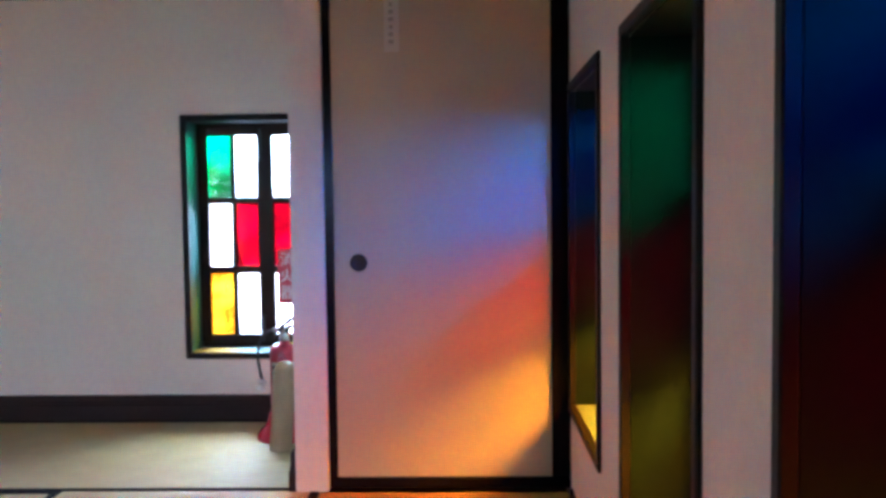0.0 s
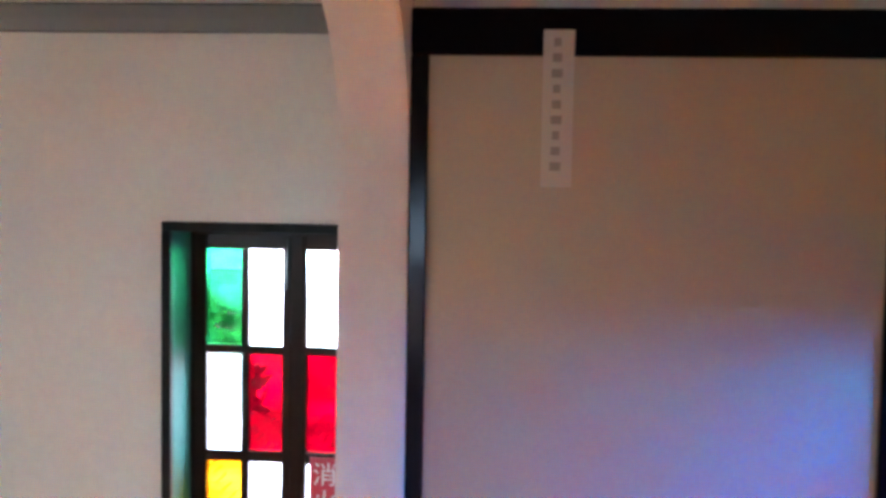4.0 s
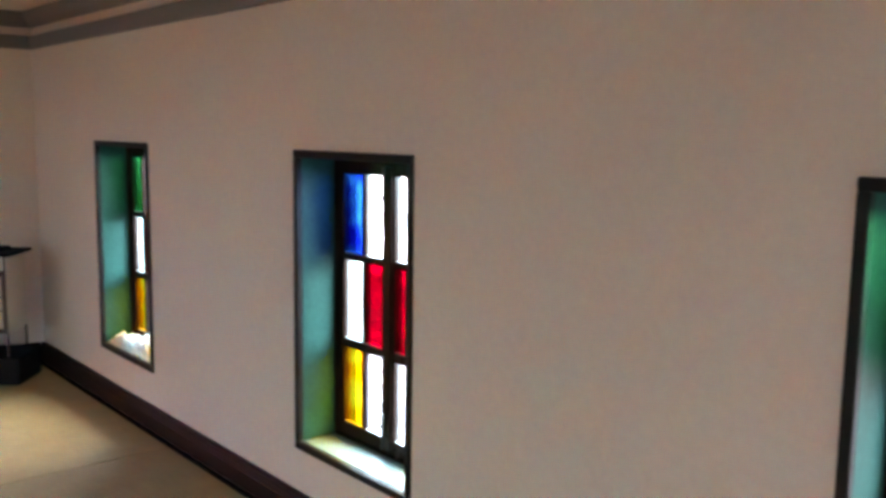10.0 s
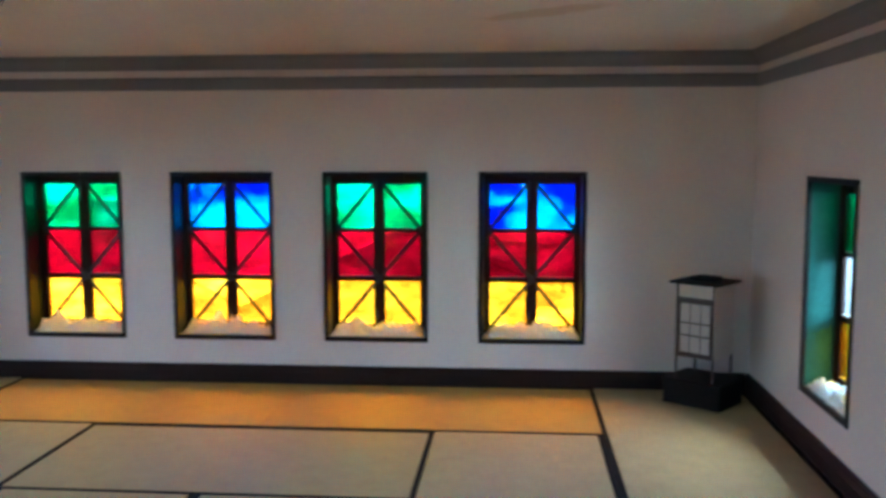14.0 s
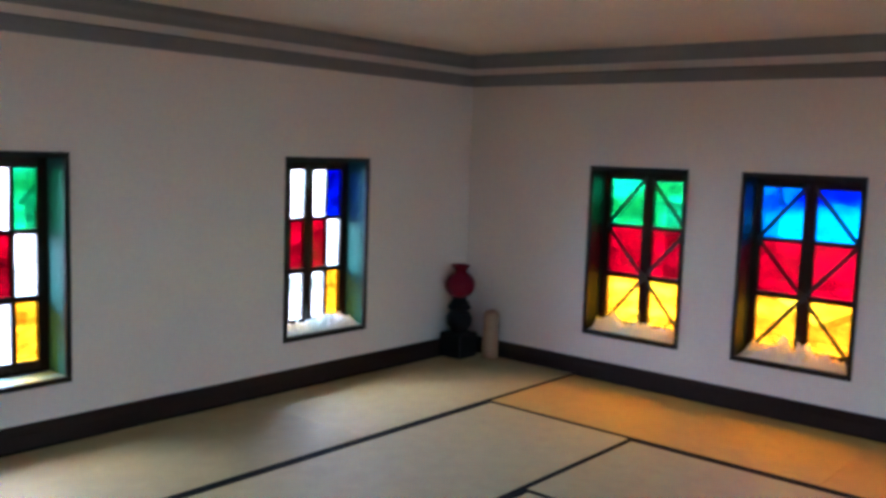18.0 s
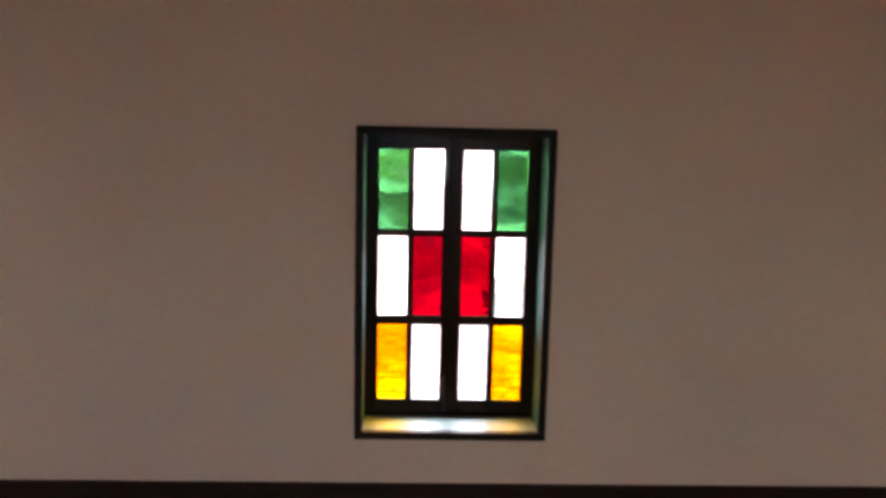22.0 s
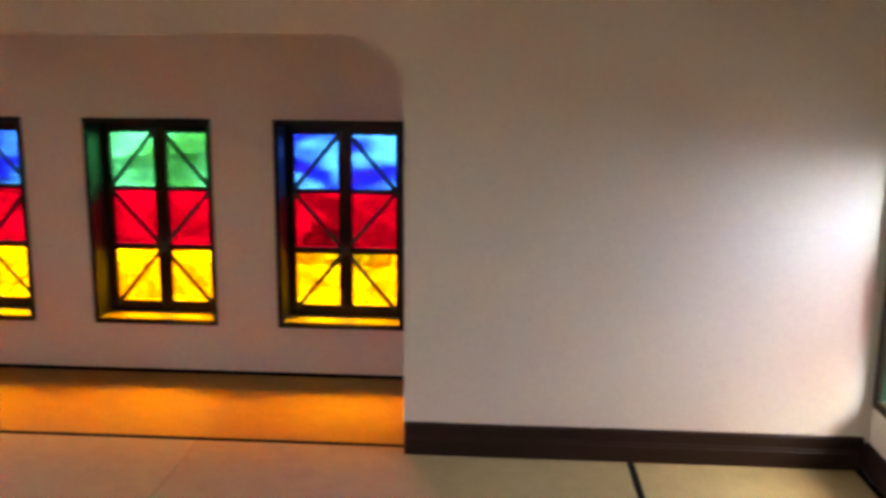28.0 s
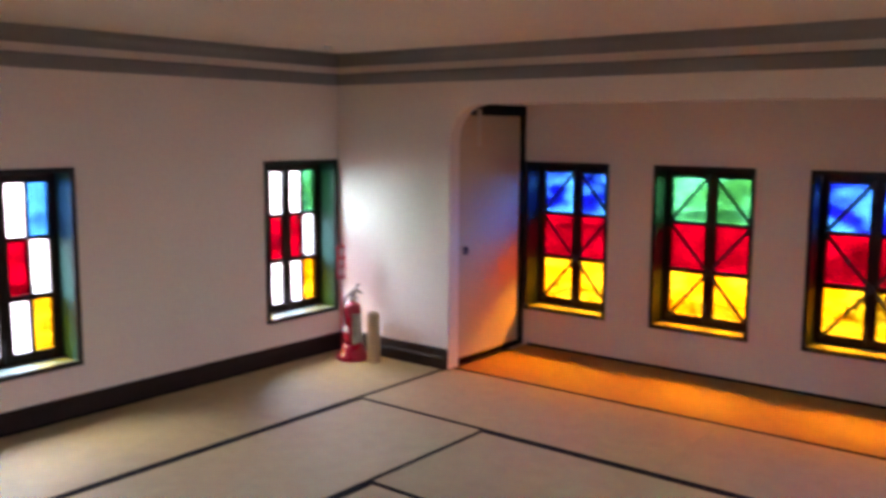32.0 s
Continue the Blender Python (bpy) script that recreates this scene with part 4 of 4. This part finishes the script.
def wrapped(r, a0, a1, z0, z1):
    """A thin sheet wrapped round the cylinder between two angles and two heights."""
    bm = bmesh.new()
    n = max(2, int(abs(a1 - a0) / 6))
    low, high = [], []
    for k in range(n + 1):
        a = radians(a0 + (a1 - a0) * k / n)
        low.append(bm.verts.new((r * math.cos(a), r * math.sin(a), z0)))
        high.append(bm.verts.new((r * math.cos(a), r * math.sin(a), z1)))
    for k in range(n):
        bm.faces.new((low[k], low[k + 1], high[k + 1], high[k]))
    return bm


ext = empty("fire_extinguisher", "red fire extinguisher with a black hose in a red stand", "fire extinguisher", at=pose(EX, EY, 0.035))
part("cylinder", lathe([(0.054, 0.0), (0.058, 0.006), (0.058, 0.300), (0.0565, 0.318), (0.050, 0.333), (0.036, 0.342), (0.020, 0.347), (0.018, 0.352)], 36), RED_PAINT, ext, smooth=True)
part("paper_label", wrapped(0.0585, -137, 8, 0.075, 0.275), OLD_LABEL, ext, "pale printed label", smooth=True)
for row, (a0, a1) in enumerate(((-66, -10), (-66, -22), (-66, -4), (-66, -14), (-66, -30))):
    part("print_line", wrapped(0.0589, a0, a1, 0.225 - 0.03 * row, 0.231 - 0.03 * row), BLACK_RUBBER, ext, smooth=True)
for row in range(6):
    part("print_line", wrapped(0.0589, -131 + 3 * (row % 2), -113 - 3 * (row % 3), 0.248 - 0.026 * row, 0.262 - 0.026 * row), BLACK_RUBBER, ext, smooth=True)
part("neck", lathe([(0.017, 0.350), (0.021, 0.352), (0.021, 0.372), (0.015, 0.376), (0.015, 0.402)], 20), CHROME, ext, smooth=True)
valve = bmesh.new()
box(valve, -0.020, 0.022, -0.011, 0.011, 0.384, 0.412, bevel=0.004)
part("valve_body", valve, IRON, ext)
# carrying handle below, squeeze lever above, both bent strips
part("lower_handle", tube([(0.010, 0, 0.402), (0.030, -0.002, 0.412), (0.052, -0.003, 0.413), (0.072, -0.004, 0.404), (0.084, -0.004, 0.392)], 0.0065), IRON, ext, smooth=True)
part("squeeze_lever", tube([(-0.016, 0, 0.408), (0.006, -0.001, 0.424), (0.026, -0.002, 0.438), (0.046, -0.003, 0.452), (0.066, -0.004, 0.458)], 0.006), IRON, ext, smooth=True)
part("safety_ring", tube([(0.016 + 0.014 * math.cos(k * math.pi / 6), -0.013, 0.432 + 0.014 * math.sin(k * math.pi / 6)) for k in range(13)], 0.0016), CHROME, ext, smooth=True)
part("gauge", lathe([(0.0, 0), (0.015, 0), (0.015, 0.010), (0.0, 0.011)], 20, close=False), CHROME, ext, at=pose(0.010, -0.021, 0.372, 90, 0, 0))
part("hose_collar", rod(bmesh.new(), (-0.020, 0, 0.398), (-0.042, -0.002, 0.400), 0.009), CHROME, ext, smooth=True)
part("hose", tube([(-0.036, -0.002, 0.400), (-0.062, -0.006, 0.392), (-0.084, -0.010, 0.372), (-0.098, -0.014, 0.345), (-0.104, -0.017, 0.310), (-0.101, -0.020, 0.270), (-0.094, -0.022, 0.230), (-0.086, -0.024, 0.196)], 0.0062), BLACK_RUBBER, ext, smooth=True)
part("nozzle", lathe([(0.010, -0.040), (0.019, -0.038), (0.020, -0.022), (0.011, -0.016), (0.013, -0.008), (0.018, -0.006), (0.018, 0.002), (0.008, 0.006)], 18), WHITE_PAINT, ext, "pale nozzle", smooth=True, at=pose(-0.085, -0.024, 0.196, 0, 14, 0))

# ================= ceiling fittings =================
rosette = empty("ceiling_pendant", "dark red carved wooden pendant on the ceiling", "ceiling ornament", at=pose(-2.89, -0.336, ROOM_H))
part("boss", lathe([(0.006, -0.150), (0.020, -0.146), (0.030, -0.125), (0.036, -0.10), (0.044, -0.06), (0.052, -0.03), (0.075, -0.012), (0.080, 0.0)], 24), CARVED, rosette, smooth=True)


def leaf(length, width, drop):
    bm = bmesh.new()
    n = 8
    rows_ = []
    for k in range(n + 1):
        t = k / n
        w = width * math.sin(math.pi * min(1, t * 0.9 + 0.08)) * (1 + 0.25 * math.sin(t * 22))
        c = Vector((length * t, 0, -drop * t ** 1.6))
        rows_.append([bm.verts.new(c + Vector((0, s * w, 0.010 * (1 - abs(s)) - 0.006))) for s in (-1, -0.4, 0, 0.4, 1)])
    for a, b in zip(rows_, rows_[1:]):
        for k in range(4):
            bm.faces.new((a[k], a[k + 1], b[k + 1], b[k]))
    bmesh.ops.solidify(bm, geom=bm.faces[:], thickness=0.006)
    return mesh_of("leaf", bm, CARVED)


leaf_a, leaf_b = leaf(0.078, 0.025, 0.050), leaf(0.056, 0.018, 0.042)
for k in range(10):
    part("leaf", leaf_a, None, rosette, at=pose(0, 0, -0.04, 0, 0, 36 * k) @ pose(0.025, 0, 0))
for k in range(7):
    part("leaf", leaf_b, None, rosette, at=pose(0, 0, -0.082, 0, 0, 51.4 * k + 12) @ pose(0.012, 0, 0, 0, 20, 0))
sensor = empty("heat_detector", "small round off-white heat detector on the ceiling", "detector", at=pose(-0.49, 2.458, ROOM_H))
part("base", lathe([(0.022, -0.012), (0.03, -0.008), (0.03, 0.0)], 24), OFF_WHITE, sensor, smooth=True)
part("cap", lathe([(0.010, -0.022), (0.014, -0.02), (0.015, -0.012)], 20), OFF_WHITE, sensor, smooth=True)

# ================= outside =================
single("ground", boxes((-2500, 2500, -2500, 2500, -12.4, -12.0)), SAND, "grey gravel court and open ground far below", "ground", "structure")
# unseen eaves, added to keep high sky and sun out of the windows
single("roof_eave", boxes((XB - 1.25, XN + 1.25, YC - 1.25, YA + 1.25, 2.32, 2.42), bevel=0.02), DARK_WOOD, "unseen dark eaves added above the windows to cut off the high sky", "roof", "structure")


def tile_skirt(name, turn, at, half):
    """Courses of roof tiles falling away from a wall, in the wall's own frame, over a dark bed."""
    rng = np.random.default_rng(turn + 5)
    verts, faces, joint_shade = [], [], []
    tile_w, course, fall = 0.27, 0.25, 0.125
    d = 0.27
    k = 0
    while d < 6.4:
        run = half + d * 0.98
        u = -run + (0.5 * tile_w if k % 2 else 0)
        while u < run:
            lift = float(rng.uniform(0, 0.012))
            skew = float(rng.uniform(-0.006, 0.006))
            b = len(verts)
            x0, x1 = u + 0.006, u + tile_w - 0.006
            end = d + course * 0.93 + skew
            for y, up in ((d, 0.004), (end - 0.05, 0.016 + lift), (end, 0.018 + lift)):
                z = -0.08 - fall * (y - 0.27) + up
                verts += [(x0, y, z), (x0 + 0.05, y, z + 0.016), (x1 - 0.06, y, z - 0.006), (x1, y, z + 0.012), (x1, y, z - 0.03), (x0, y, z - 0.03)]
            for o in (b, b + 6):
                faces += [(o, o + 1, o + 7, o + 6), (o + 1, o + 2, o + 8, o + 7), (o + 2, o + 3, o + 9, o + 8), (o + 3, o + 4, o + 10, o + 9), (o + 5, o, o + 6, o + 11)]
                joint_shade += [o > b] * 5
            faces.append((b + 12, b + 13, b + 14, b + 15, b + 16, b + 17))
            joint_shade.append(True)
            u += tile_w
        d += course
        k += 1
    me = bpy.data.meshes.new(name)
    me.from_pydata(verts, [], faces)
    me.materials.append(TILE)
    me.materials.append(ROOF_BED)           # joint shadow painted as a dark strip along each tile's lower edge
    me.polygons.foreach_set("material_index", [int(v) for v in joint_shade])
    tagged(new(name, me), "grey weathered roof tiles of the storey below", "roof", kind="stuff").matrix_basis = at
    bed = bmesh.new()
    e = 6.4
    bed.faces.new([bed.verts.new(p) for p in ((-half - 0.26, 0.262, -0.15), (-half - e, e, -0.15 - fall * (e - 0.27)), (half + e, e, -0.15 - fall * (e - 0.27)), (half + 0.26, 0.262, -0.15))])
    single("roof_bed", bed, ROOF_BED, "dark bedding beneath the roof tiles", "roof", "structure", at=at)


tile_skirt("roof_tiles", TURN_A, pose((XB + XN) / 2, YA, 0, 0, 0, TURN_A), (XN - XB) / 2)
tile_skirt("roof_tiles", TURN_B, pose(XB, (YA + YC) / 2, 0, 0, 0, TURN_B), (YA - YC) / 2)
tile_skirt("roof_tiles", TURN_C, pose((XB + XN) / 2, YC, 0, 0, 0, TURN_C), (XN - XB) / 2)
tile_skirt("roof_tiles", TURN_N, pose(XN, (YA + YC) / 2, 0, 0, 0, TURN_N), (YA - YC) / 2)


def house(x, y, turn, w, d, h, rise):
    """A town house with a gabled roof, seen only from afar."""
    thing = empty("house", "pale town house with a grey tiled gable roof", "house", "houses of the town", at=pose(x, y, -12.0, 0, 0, turn))
    part("wall", prism([(-w / 2, 0), (w / 2, 0), (w / 2, h), (0, h + rise), (-w / 2, h)], -d / 2, d / 2), HOUSE, thing)
    s = math.hypot(w / 2 + 0.6, rise)
    for side in (-1, 1):
        a = math.degrees(math.atan2(rise, w / 2))
        part("roof", boxes((0.0, s + 0.3, -d / 2 - 0.5, d / 2 + 0.5, 0.05, 0.3)), HOUSE_ROOF, thing,
             at=pose(0, 0, h + rise, 0, 0, 0 if side > 0 else 180) @ pose(0, 0, 0, 0, a, 0))
    for fl in range(max(1, int(h // 3))):
        for k in range(3):
            for side in (-1, 1):
                yy = side * (d / 2 + 0.02)
                part("window", boxes((-w / 3 + k * w / 3 - 0.6, -w / 3 + k * w / 3 + 0.6, yy - 0.03, yy + 0.03, 0.9 + 3 * fl, 2.2 + 3 * fl)), HOUSE_GLASS, thing)


rng_town = np.random.default_rng(8)
for k in range(34):
    a = 2 * math.pi * (k + float(rng_town.uniform(-0.3, 0.3))) / 34
    far = float(rng_town.uniform(38, 120))
    house(far * math.cos(a) - 2.3, far * math.sin(a), float(rng_town.uniform(0, 180)), float(rng_town.uniform(8, 13)), float(rng_town.uniform(9, 16)),
          float(rng_town.uniform(5.5, 9)), float(rng_town.uniform(1.8, 3.0)))


def tree(x, y, height, seed):
    """A broad tree: trunk, limbs and a crown of many small leaf clumps."""
    rng = np.random.default_rng(seed)
    thing = empty("tree", "broad green tree in the court below", "tree", "trees of the court", at=pose(x, y, -12.0))
    trunk = bmesh.new()
    bmesh.ops.create_cone(trunk, cap_ends=True, segments=9, radius1=0.32, radius2=0.14, depth=height * 0.55, matrix=Matrix.Translation((0, 0, height * 0.275)))
    for k in range(6):
        a = k * 1.05
        rod(trunk, (0, 0, height * (0.3 + 0.04 * k)), (1.6 * math.cos(a), 1.6 * math.sin(a), height * (0.55 + 0.05 * k)), 0.07, 6)
    part("trunk", trunk, BARK, thing)
    n = 1600
    c = rng.normal(0, 1, (n, 3))
    c /= np.linalg.norm(c, axis=1)[:, None]
    c *= (rng.uniform(0.35, 1, n) ** 0.5 * (1 + 0.25 * np.sin(c[:, 0] * 5 + seed) * np.cos(c[:, 1] * 4)))[:, None]
    c = c * (2.3, 2.3, height * 0.3) + (0, 0, height * 0.7)
    u, w = rng.normal(0, 0.22, (n, 3)), rng.normal(0, 0.22, (n, 3))
    verts = np.concatenate([c - u, c + w, c + u, c - w])
    faces = [(k, n + k, 2 * n + k, 3 * n + k) for k in range(n)]
    me = bpy.data.meshes.new("crown")
    me.from_pydata(verts.tolist(), [], faces)
    me.materials.append(LEAF)
    part("crown", me, None, thing)


for k, (x, y, h) in enumerate(((-9, 26, 9.5), (4, 22, 8.5), (14, 17, 9), (-34, 14, 5), (-38, -9, 5), (-20, -20, 9), (-6, -24, 8.5), (5, -20, 9.5), (20, -9, 9.5), (23, 4, 8.5))):
    tree(x, y, h, 31 + k)
